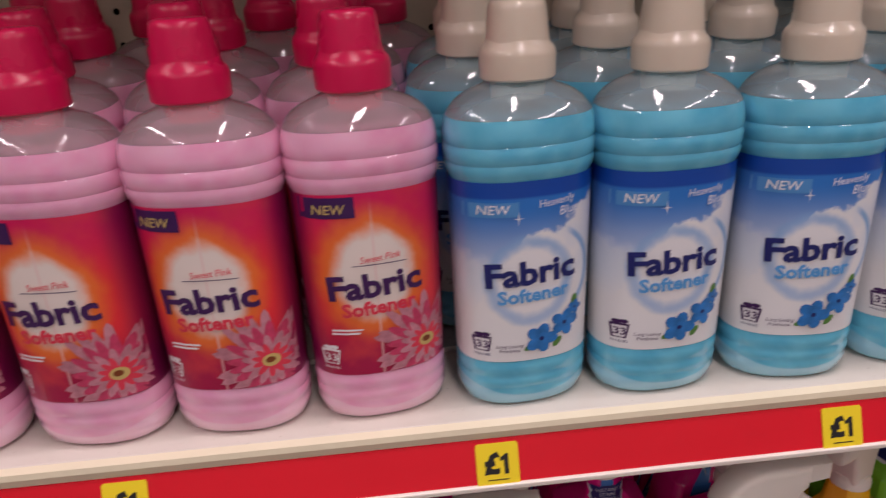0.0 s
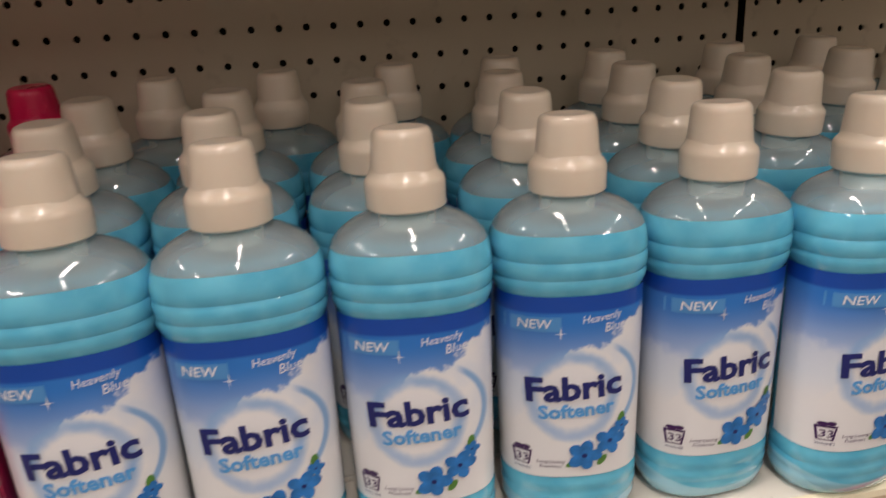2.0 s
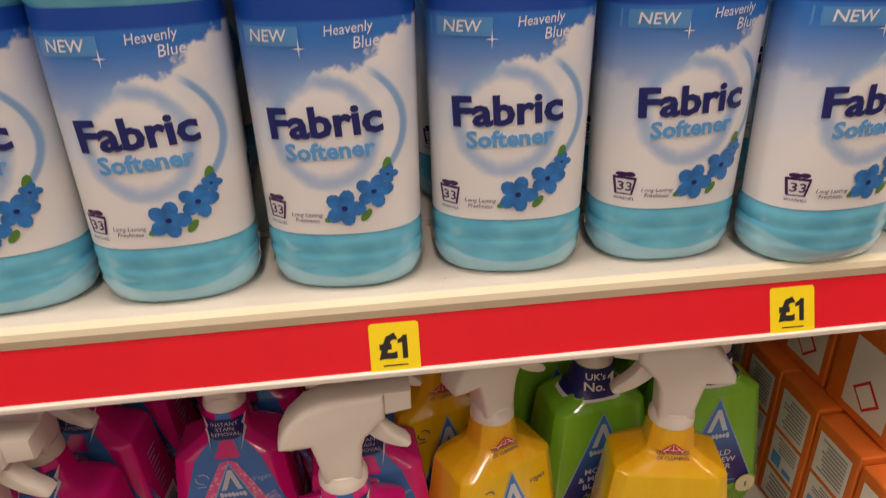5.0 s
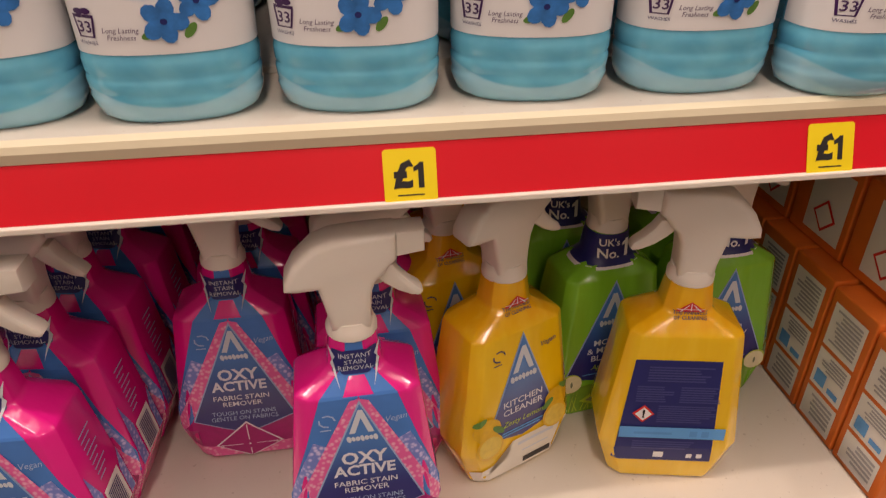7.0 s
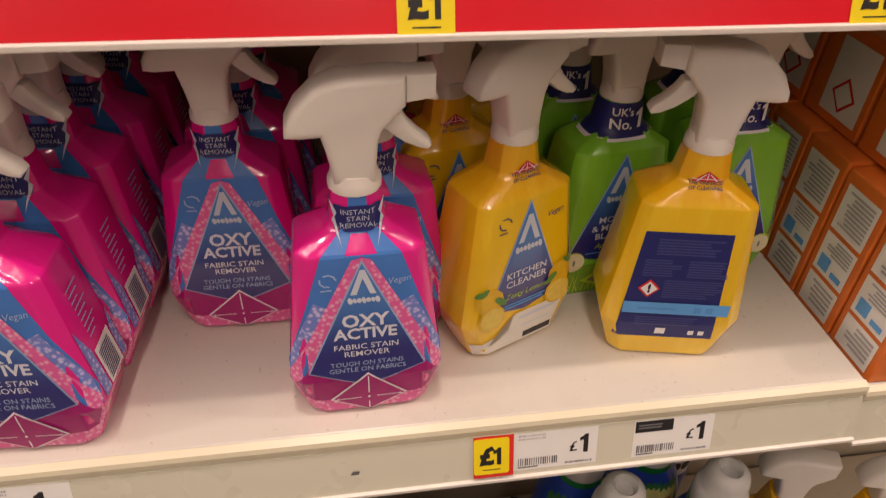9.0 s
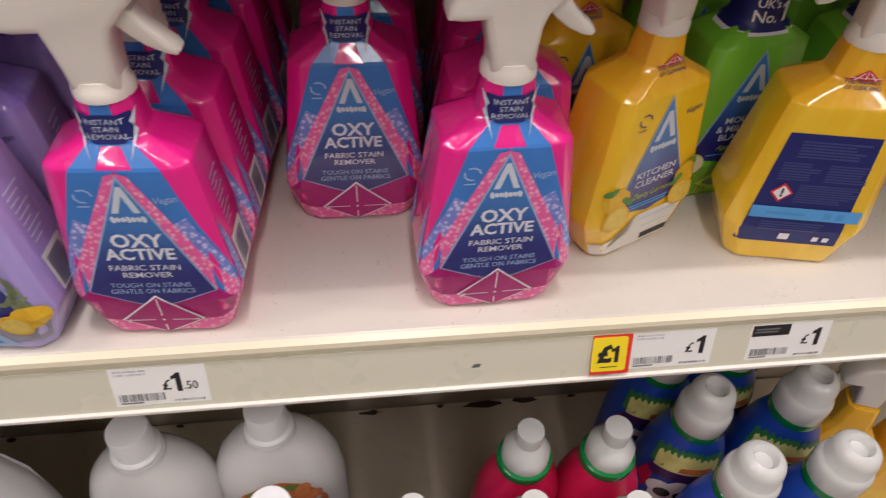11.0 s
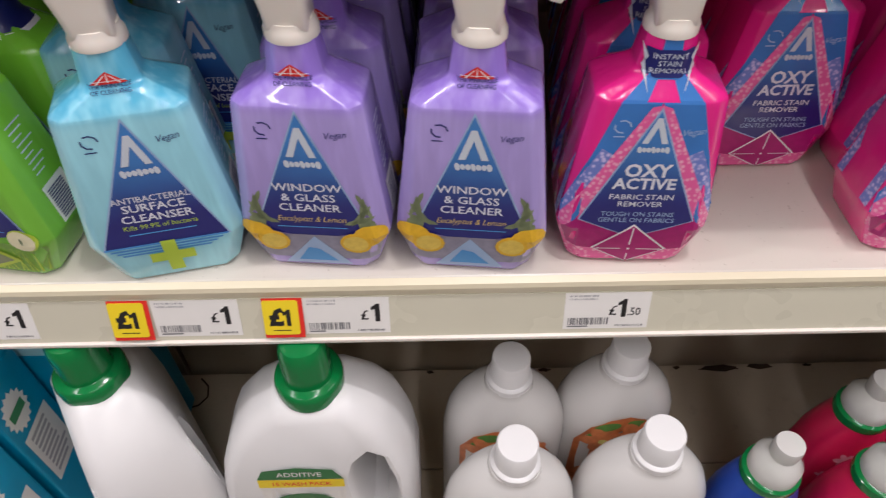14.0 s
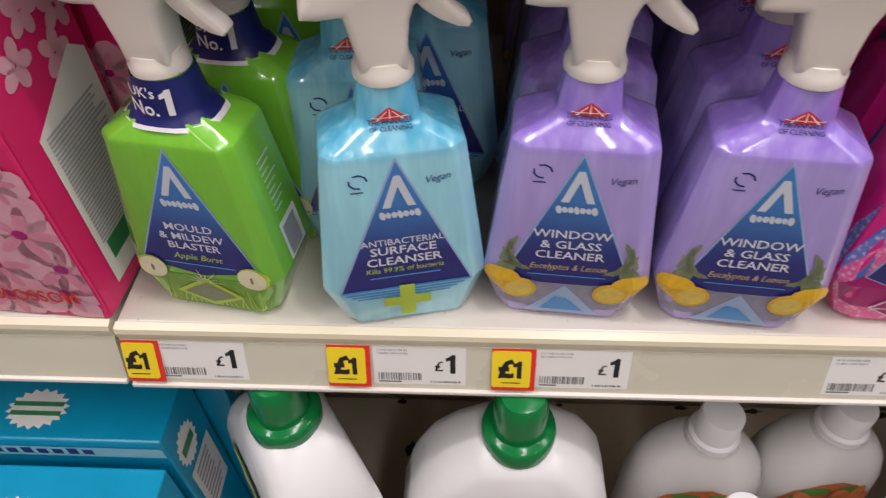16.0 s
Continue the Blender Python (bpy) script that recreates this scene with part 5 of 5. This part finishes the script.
def teal_carton(x1, y0, y1, top):
    c = thing("washing_powder_carton", "teal card carton with a pale badge and white text panel", "carton", "teal cartons")
    z0, h, w = LOW_Z + 0.0006, top - LOW_Z, y1 - y0
    part("card", box(x1 - 0.20, x1, y0, y1, z0, top, 0.002), TEAL, c, smooth=False)
    part("band", flat([bar(x1 - 0.198, x1 - 0.002, top - 0.024, top - 0.010)], y0 - 0.0005), TEALLIGHT, c, "pale printed band", smooth=False)
    part("band_print", flat([bar(x1 - 0.185 + 0.012 * k, x1 - 0.177 + 0.012 * k, top - 0.020, top - (0.013 if k % 3 else 0.0115)) for k in range(11)], y0 - 0.0009), NAVY, c, smooth=False)
    bm = bmesh.new()
    bm.faces.new([bm.verts.new((x, y, top + 0.0005)) for x, y in [(x1 - 0.105 + a * 1.25, y0 + w * 0.42 + b) for a, b in [(q[0] * (1.0 if k % 2 else 0.82), q[1] * (1.0 if k % 2 else 0.82)) for k, q in enumerate(oval(0, 0, 0.020, 0.018, 0, 36))]]])
    part("top_badge", bm, PAPER, c, "pale starry badge", smooth=False)
    bm = bmesh.new()
    for yy in (-0.004, 0.004):
        bm.faces.new([bm.verts.new((x, y, top + 0.0009)) for x, y in ((x1 - 0.125, y0 + w * 0.42 + yy - 0.002), (x1 - 0.085, y0 + w * 0.42 + yy - 0.002), (x1 - 0.085, y0 + w * 0.42 + yy + 0.002), (x1 - 0.125, y0 + w * 0.42 + yy + 0.002))])
    part("badge_print", bm, GREENINK, c, smooth=False)
    part("side_badge", side_print([[(y0 + w * 0.38 + q[0] * (1.0 if k % 2 else 0.82), top - 0.045 + q[1] * (1.0 if k % 2 else 0.82)) for k, q in enumerate(oval(0, 0, 0.018, 0.024, 0, 32))]], x1 + 0.0005), PAPER, c, "pale side badge", smooth=False)
    part("side_badge_print", side_print([bar(y0 + w * 0.38 - 0.011, y0 + w * 0.38 + 0.011, top - 0.051, top - 0.040)], x1 + 0.0009), GREENINK, c, smooth=False)
    panel = part("text_panel", side_print([bar(y0 + 0.008, y1 - 0.010, top - 0.150, top - 0.074)], x1 + 0.0005), PAPER, c, "white text panel", smooth=False)
    part("small_print", side_print(bars(y0 + 0.014, y1 - 0.014, top - 0.145, top - 0.080, 9, 5), x1 + 0.0009), PALEGREY, panel, smooth=False)


teal_carton(-0.410, -0.049, 0.012, 0.818)
teal_carton(-0.412, -0.130, -0.056, 0.790)
teal_carton(-0.386, 0.016, 0.086, 0.818)
teal_carton(-0.380, 0.090, 0.160, 0.818)

# ---------------------------------------------------------------- bottles on the base shelf
JUGWHITE = plain("white moulded plastic", (0.80, 0.80, 0.80), 0.32, 0.02, 20.0, 0.03, Subsurface_Weight=0.1, Subsurface_Radius=(0.006, 0.006, 0.006), Subsurface_Scale=0.5)
CAPGREEN = plain("green plastic", (0.003, 0.19, 0.045), 0.16, 0.05, 30.0)
MILKY = clear("translucent white plastic", (0.90, 0.89, 0.86), (0.80, 0.79, 0.77), 0.06, 0.86)
LABELGREEN = plain("dark green print", (0.03, 0.17, 0.05), 0.35)
FRUIT = plain("orange fruit print", (0.70, 0.16, 0.05), 0.35, 0.35, 120.0)
RASP = plain("raspberry film", (0.56, 0.012, 0.07), 0.3, 0.12, 60.0)
BLOOM = plain("coral bloom print", (0.88, 0.20, 0.07), 0.35, 0.3, 160.0)
SUNNY = plain("pale yellow print", (0.84, 0.64, 0.20), 0.35, 0.3, 70.0)
ROYAL = plain("royal blue film", (0.015, 0.06, 0.36), 0.3, 0.12, 60.0)
FROST = clear("frosted clear plastic", (0.95, 0.94, 0.92), (0.86, 0.85, 0.82), 0.08, 0.72)


def jug(x, y, turn):
    """White detergent jug with a moulded handle on one side."""
    j = thing("detergent_jug", "white plastic detergent jug with a moulded handle and green cap", "jug", "detergent jugs")
    outline = [(-0.076, 0.0), (-0.084, 0.010), (-0.088, 0.060), (-0.088, 0.200), (-0.085, 0.250), (-0.076, 0.290), (-0.062, 0.322), (-0.044, 0.346), (-0.026, 0.360), (-0.018, 0.366), (0.030, 0.366), (0.040, 0.360),
               (0.058, 0.346), (0.072, 0.322), (0.082, 0.285), (0.087, 0.240), (0.087, 0.160), (0.083, 0.060), (0.080, 0.010), (0.074, 0.0)]
    hole = [(0.034, 0.280), (0.040, 0.304), (0.050, 0.316), (0.060, 0.310), (0.067, 0.285), (0.069, 0.245), (0.066, 0.205), (0.056, 0.190), (0.044, 0.200), (0.036, 0.240)]
    d = 0.046
    bm = bmesh.new()
    loops = []
    for pts, inset in ((outline, 0.012), (hole, -0.006)):
        def ring(y_, s, pts=pts):
            out = []
            n = len(pts)
            for k in range(n):
                ax, az = pts[k - 1]
                bx, bz = pts[(k + 1) % n]
                tx, tz = bx - ax, bz - az
                ln = math.hypot(tx, tz)
                out.append(bm.verts.new((pts[k][0] + s * tz / ln, y_, pts[k][1] - s * tx / ln)))
            return out
        if inset > 0:
            levels = [(-d, -inset), (-d + 0.006, -inset * 0.45), (-d + 0.018, 0.0), (d - 0.018, 0.0), (d - 0.006, -inset * 0.45), (d, -inset)]
        else:
            levels = [(-d, -inset), (-d + 0.006, -inset * 0.4), (-d + 0.020, 0.0), (d - 0.020, 0.0), (d - 0.006, -inset * 0.4), (d, -inset)]
        rings = [ring(yy, -ss) for yy, ss in levels]
        for lo, hi in zip(rings, rings[1:]):
            for k in range(len(lo)):
                bm.faces.new((lo[k], lo[(k + 1) % len(lo)], hi[(k + 1) % len(lo)], hi[k]))
        loops.append((rings[0], rings[-1]))
    for side in (0, 1):
        edges = []
        for pair in loops:
            r = pair[side]
            edges += [bm.edges.get((r[k], r[(k + 1) % len(r)])) for k in range(len(r))]
        bmesh.ops.triangle_fill(bm, edges=edges, use_beauty=True)
    def slim(z):
        return math.sqrt(1 - min(1.0, (z - 0.20) / 0.20) ** 2 * 0.92) if z > 0.20 else 1.0
    for v in bm.verts:
        v.co.y *= slim(v.co.z)
    part("body", bm, JUGWHITE, j)

    def on(lift):
        return lambda x, z: -d * slim(z) - lift
    part("neck", loft([(0.352, 0.031, 0.028, 2.0), (0.360, 0.0265, 0.0260, 2.0), (0.368, 0.0250, 0.0250, 2.0)], 24), JUGWHITE, j).matrix_basis = pose(0.006, 0, 0)
    cap = [(0.360, 0.0270, 0.0270, 2.0), (0.362, 0.0296, 0.0296, 2.0), (0.373, 0.0300, 0.0300, 2.0), (0.377, 0.0288, 0.0288, 2.0), (0.3785, 0.0270, 0.0270, 2.0), (0.3790, 0.0226, 0.0226, 2.1), (0.3796, 0.0216, 0.0216, 2.2), (0.384, 0.0213, 0.0213, 2.25), (0.404, 0.0202, 0.0202, 2.25), (0.412, 0.0190, 0.0190, 2.2), (0.4155, 0.0164, 0.0164, 2.4), (0.4165, 0.0120, 0.0120, 2.2)]
    cap = [(z, a * 0.90, c * 0.90, p) for z, a, c, p in cap]
    part("cap", loft(cap, 32), CAPGREEN, j, "green screw cap").matrix_basis = pose(0.006, 0, 0, 0, 0, 12)
    label = part("label", flat([[(-0.046, 0.170), (0.026, 0.170), (0.026, 0.292), (0.006, 0.300), (-0.036, 0.300), (-0.046, 0.290)]], on(0.0011)), PAPER, j, "paper label", smooth=False)
    part("label_band", flat([[(-0.046, 0.288), (-0.040, 0.300), (-0.012, 0.304), (0.018, 0.301), (0.026, 0.288)]], on(0.0015)), LABELGREEN, label, "green arched band", smooth=False)
    word_part("band_lettering", words("ADDITIVE", 0.0085, -0.010, 0.2950, on(0.0019), 0.01), PAPER, label)
    part("yellow_band", flat([bar(-0.046, 0.026, 0.276, 0.2875)], on(0.0015)), YELLOW, label, smooth=False)
    word_part("band_lettering", words("15 WASH PACK", 0.0072, -0.010, 0.2815, on(0.0019), 0.005), REDINK, label)
    part("oval_badge", flat([oval(-0.010, 0.250, 0.028, 0.016)], on(0.0015)), LABELGREEN, label, smooth=False)
    part("pink_print", flat([bar(-0.043, 0.024, 0.190, 0.225)], on(0.0015)), PETALPINK, label, smooth=False)
    j.matrix_basis = pose(x, y, LOW_Z + 0.0006, 0, 0, turn) @ Matrix.Diagonal((0.96, 0.98, 1.035, 1))
    return j


def round_bottle(name, label, category, group, profile, material, cap_profile, cap_material, cap_label, sides=32, square=2.2):
    b = thing(name, label, category, group)
    part("body", loft(profile, sides, square), material, b)
    part("cap", loft(cap_profile, 28, 2.0), cap_material, b, cap_label)
    return b


jug(-0.1515, -0.048, 0)
jug(-0.314, -0.036, -56)

WHITE = [(z * 1.057, a * 1.14, b * 1.06) for z, a, b in [(0.0, 0.044, 0.030), (0.004, 0.048, 0.033), (0.06, 0.050, 0.034), (0.20, 0.050, 0.034), (0.235, 0.049, 0.0335), (0.258, 0.0455, 0.0315), (0.276, 0.0390, 0.0280), (0.289, 0.0300, 0.0235), (0.296, 0.0220, 0.0195), (0.299, 0.0185, 0.0180), (0.304, 0.0178, 0.0178)]]
WHITECAP = [(z + 0.0174, a, b) for z, a, b in [(0.301, 0.0188, 0.0188), (0.302, 0.0196, 0.0196), (0.3085, 0.0196, 0.0196), (0.310, 0.0180, 0.0180), (0.3105, 0.0166, 0.0166), (0.334, 0.0160, 0.0160), (0.3355, 0.0150, 0.0150), (0.3358, 0.0100, 0.0100)]]
master = round_bottle("detergent_bottle", "translucent white plastic bottle with a white cap and fruit label", "bottle", "white bottles", WHITE, MILKY, WHITECAP, JUGWHITE, "white screw cap")


def front_of(profile, lift, square=2.2):
    """Depth of a lofted bottle's front at x and z, with the print lifted off it."""
    def at(x, z):
        for (z0, a0, b0), (z1, a1, b1) in zip(profile, profile[1:]):
            if z0 <= z <= z1:
                k = (z - z0) / (z1 - z0)
                a, d = a0 + k * (a1 - a0), b0 + k * (b1 - b0)
                return -d * max(0.0, 1 - abs(x / a) ** square) ** (1 / square) - lift
        return -profile[0][2] - lift
    return at


label = part("label", flat([[(-0.040, 0.05), (0.036, 0.05), (0.040, 0.245), (0.030, 0.266), (0.018, 0.280), (0.004, 0.286), (-0.012, 0.282), (-0.028, 0.270), (-0.040, 0.246)]], front_of(WHITE, 0.0008)), FRUIT, master, "orange flower and fruit label", smooth=False)
part("leaf", flat([oval(0.014, 0.275, 0.012, 0.005, -20), oval(-0.014, 0.273, 0.012, 0.005, 20), oval(-0.026, 0.256, 0.010, 0.005, 60)], front_of(WHITE, 0.0012)), LEAFINK, label, smooth=False)
for bx, bz, br, bk in ((-0.016, 0.252, 0.019, 4), (0.014, 0.258, 0.021, 5), (0.026, 0.236, 0.014, 6)):
    bloom = part("bloom", flat([[(min(max(x, -0.038), 0.038), z) for x, z in o] for o in petals(bx, bz, br, 6, 0.36, bk)], front_of(WHITE, 0.0012 + 0.0002 * (bk - 3))), BLOOM, label, "printed orange bloom", smooth=False)
    part("bloom_heart", flat([oval(bx, bz, 0.0042, 0.0038)], front_of(WHITE, 0.0021)), SUNNY, bloom, smooth=False)
for k, (x, y) in enumerate(((0.011, -0.014), (0.112, -0.004), (0.009, -0.090), (0.121, -0.084))):
    m = pose(x, y, LOW_Z + 0.0006, 0, 0, (-4, 3, 2, -3)[k])
    if k:
        copy_thing(master, m)
    else:
        master.matrix_basis = m

TALL = [(0.0, 0.036, 0.026), (0.004, 0.040, 0.030), (0.08, 0.042, 0.031), (0.19, 0.041, 0.030), (0.222, 0.038, 0.0285), (0.242, 0.032, 0.0255), (0.255, 0.026, 0.0225), (0.262, 0.0225, 0.0215)]
SPOUT = [(0.268, 0.0200, 0.0200), (0.272, 0.0205, 0.0205), (0.284, 0.0195, 0.0195), (0.290, 0.0140, 0.0140), (0.294, 0.0110, 0.0110), (0.306, 0.0118, 0.0118), (0.309, 0.0110, 0.0110), (0.3095, 0.0050, 0.0050)]
DOSE = [(0.268, 0.0222, 0.0222), (0.271, 0.0238, 0.0238), (0.286, 0.0236, 0.0236), (0.290, 0.0226, 0.0226), (0.2925, 0.0208, 0.0208), (0.2935, 0.0200, 0.0200), (0.306, 0.0192, 0.0192), (0.3115, 0.0172, 0.0172), (0.3145, 0.0138, 0.0138), (0.3155, 0.0104, 0.0104), (0.3135, 0.0086, 0.0086), (0.3085, 0.0076, 0.0076), (0.3080, 0.0030, 0.0030)]
COLLAR = [(0.260, 0.0232, 0.0222), (0.263, 0.0242, 0.0232), (0.269, 0.0236, 0.0228), (0.271, 0.0205, 0.0205)]


def film_bottle(colour, cap, wording, group, art):
    b = round_bottle("laundry_gel_bottle", wording, "bottle", group, TALL, colour, cap, FROST, "frosted dosing cap")
    part("collar", loft(COLLAR, 28, 2.0), CAPGREEN, b, "green plastic collar")

    def at(lift):
        def f(x, z):
            for (z0, a0, b0), (z1, a1, b1) in zip(TALL, TALL[1:]):
                if z0 <= z <= z1:
                    k = (z - z0) / (z1 - z0)
                    a, d = a0 + k * (a1 - a0), b0 + k * (b1 - b0)
                    return -d * max(0.0, 1 - abs(x / a) ** 2.2) ** (1 / 2.2) - lift
            return -0.03
        return f
    if art == "blossom":
        part("flower_print", flat(petals(-0.012, 0.226, 0.009, 6, 0.3, 1) + petals(0.014, 0.215, 0.008, 6, 0.3, 2) + petals(-0.020, 0.200, 0.007, 6, 0.3, 3), at(0.0008)), PETALPINK, b, "printed flowers", smooth=False)
        part("round_mark", flat([bar(-0.010, 0.014, 0.180, 0.196)], at(0.0008)), PAPER, b, smooth=False)
        part("round_mark_ring", flat([oval(0.002, 0.188, 0.006, 0.006)], at(0.0012)), INK, b, smooth=False)
    else:
        edge = random.Random(6)
        spikes = [(-0.028 + 0.0028 * k + edge.uniform(-0.0008, 0.0008), (0.246 if k % 2 else 0.241) + edge.uniform(-0.002, 0.002) - 0.0005 * abs(k - 10)) for k in range(21)]
        part("feather_print", flat([[(-0.031, 0.222), (0.031, 0.222)] + [(x, min(0.2515, z + 0.006)) for x, z in reversed(spikes)]], at(0.0008)), LABELGREEN, b, "green feathered print", smooth=False)
        part("sun_print", flat([[(-0.027, 0.219), (0.028, 0.219)] + [(x * 0.95, z) for x, z in reversed(spikes)]], at(0.0011)), SUNNY, b, "pale yellow splash print", smooth=False)
        part("orange_print", flat([[(-0.006, 0.221), (0.024, 0.223), (0.023, 0.230), (-0.004, 0.228)]], at(0.0014)), FRUIT, b, smooth=False)
        part("purple_print", flat([[(-0.032, 0.206), (0.033, 0.206), (0.030, 0.219), (-0.028, 0.219)]], at(0.0009)), PLUM, b, "purple band print", smooth=False)
        part("cloud_print", flat([oval(-0.014, 0.190, 0.012, 0.011), oval(0.004, 0.194, 0.014, 0.012), oval(0.020, 0.189, 0.012, 0.010), bar(-0.022, 0.028, 0.166, 0.190)], at(0.0012)), PAPER, b, "white cloud print", smooth=False)
        part("brand_bar", flat([oval(-0.010, 0.184, 0.008, 0.0075), oval(0.008, 0.183, 0.0075, 0.007), oval(0.022, 0.182, 0.006, 0.007)], at(0.0016)), INK, b, "dark brand shape", smooth=False)
        part("red_print", flat([[(-0.037, 0.170), (-0.030, 0.186), (-0.036, 0.192), (-0.028, 0.200), (-0.031, 0.212), (-0.024, 0.204), (-0.025, 0.184)]], at(0.0010)), RASP, b, "red splash print", smooth=False)
    return b


masters = {"rasp": film_bottle(RASP, SPOUT, "raspberry red laundry bottle with a frosted spout cap", "raspberry bottles", "blossom"),
           "royal": film_bottle(ROYAL, DOSE, "royal blue laundry bottle with a sun print and frosted cap", "blue bottles", "sun"),
           "royal_spout": film_bottle(ROYAL, SPOUT, "royal blue laundry bottle with a frosted spout cap", "blue bottles", "blossom")}
RACK = {"rasp": [(0.322, -0.032, 6), (0.394, -0.036, -4), (0.313, -0.092, 4), (0.392, -0.100, 0)],
        "royal": [(0.486, -0.010, -18), (0.582, -0.006, -22), (0.500, -0.075, -15), (0.582, -0.073, -10), (0.474, 0.048, -12), (0.545, 0.055, -8), (0.600, 0.120, 0)],
        "royal_spout": [(0.222, -0.086, 8)]}
for key, places in RACK.items():
    for k, (x, y, turn) in enumerate(places):
        m = pose(x, y, LOW_Z + 0.0006, 0, 0, turn)
        if k:
            copy_thing(masters[key], m)
        else:
            masters[key].matrix_basis = m @ Matrix.Diagonal((1, 1, 1.08, 1))

# yellow spray bottles far along the base shelf
for x, y, turn in ((0.676, 0.014, -20), (0.765, -0.006, -15)):
    stand = pose(x, y, LOW_Z + 0.0006, 0, 0, turn)
    b = thing("spray_bottle", "yellow spray bottle with a white trigger head", "spray bottle", "low yellow spray bottles")
    part("body", facet([(z * 1.62, a, d, c) for z, a, d, c in SPRAY[:5]] + [(0.225, 0.020, 0.0165, 0.007), (0.255, 0.0150, 0.0145, 0.006)]), AMBER, b)
    part("spray_head", prism([(px, 0.252 + pz) for px, pz in HEAD], -0.0115, 0.0115, 0.0042, 3), SPRAYWHITE, b, "white plastic trigger head")
    b.matrix_basis = stand

# ---------------------------------------------------------------- wear
RUST = plain("rusty chip", (0.045, 0.025, 0.015), 0.8, 0.3, 200.0)
chips = thing("paint_chips", "rusty chips and scuffs in the cream paint", "wear", kind="stuff")
bm = bmesh.new()
rng = random.Random(4)
for cx, cy, w, d in ((0.345, 0.192, 0.034, 0.006), (0.402, 0.193, 0.020, 0.005), (0.285, 0.194, 0.006, 0.003), (0.47, 0.194, 0.008, 0.003), (-0.06, 0.194, 0.006, 0.003), (0.10, 0.194, 0.009, 0.003), (0.19, 0.192, 0.016, 0.004), (-0.27, 0.193, 0.007, 0.004), (-0.253, 0.123, 0.008, 0.012)):
    pts = []
    for k in range(14):
        a = 2 * math.pi * k / 14
        pts.append((cx + w * math.cos(a) * rng.uniform(0.6, 1.1), min(LOW_BACK - 0.0075, cy + d * math.sin(a) * rng.uniform(0.5, 1.2))))
    bm.faces.new([bm.verts.new((x, y, LOW_Z + 0.0006)) for x, y in pts])
HOOK = [(-0.378, 0.191), (-0.366, 0.179), (-0.363, 0.162), (-0.373, 0.149), (-0.390, 0.144)]
for (xa, ya), (xb, yb) in zip(HOOK, HOOK[1:]):
    nx, ny = yb - ya, xa - xb
    ln = math.hypot(nx, ny) / 0.0012
    bm.faces.new([bm.verts.new((x, y, LOW_Z + 0.0008)) for x, y in ((xa - nx / ln, ya - ny / ln), (xb - nx / ln, yb - ny / ln), (xb + nx / ln, yb + ny / ln), (xa + nx / ln, ya + ny / ln))])
part("chip", bm, RUST, chips, smooth=False)
smudge = thing("rail_chip", "small dark chip on the price rail", "wear", kind="stuff")
part("chip", flat([[(0.2620, 0.9180), (0.2680, 0.9190), (0.2695, 0.9240), (0.2650, 0.9245)]], -0.0460), GREYINK, smudge, smooth=False)
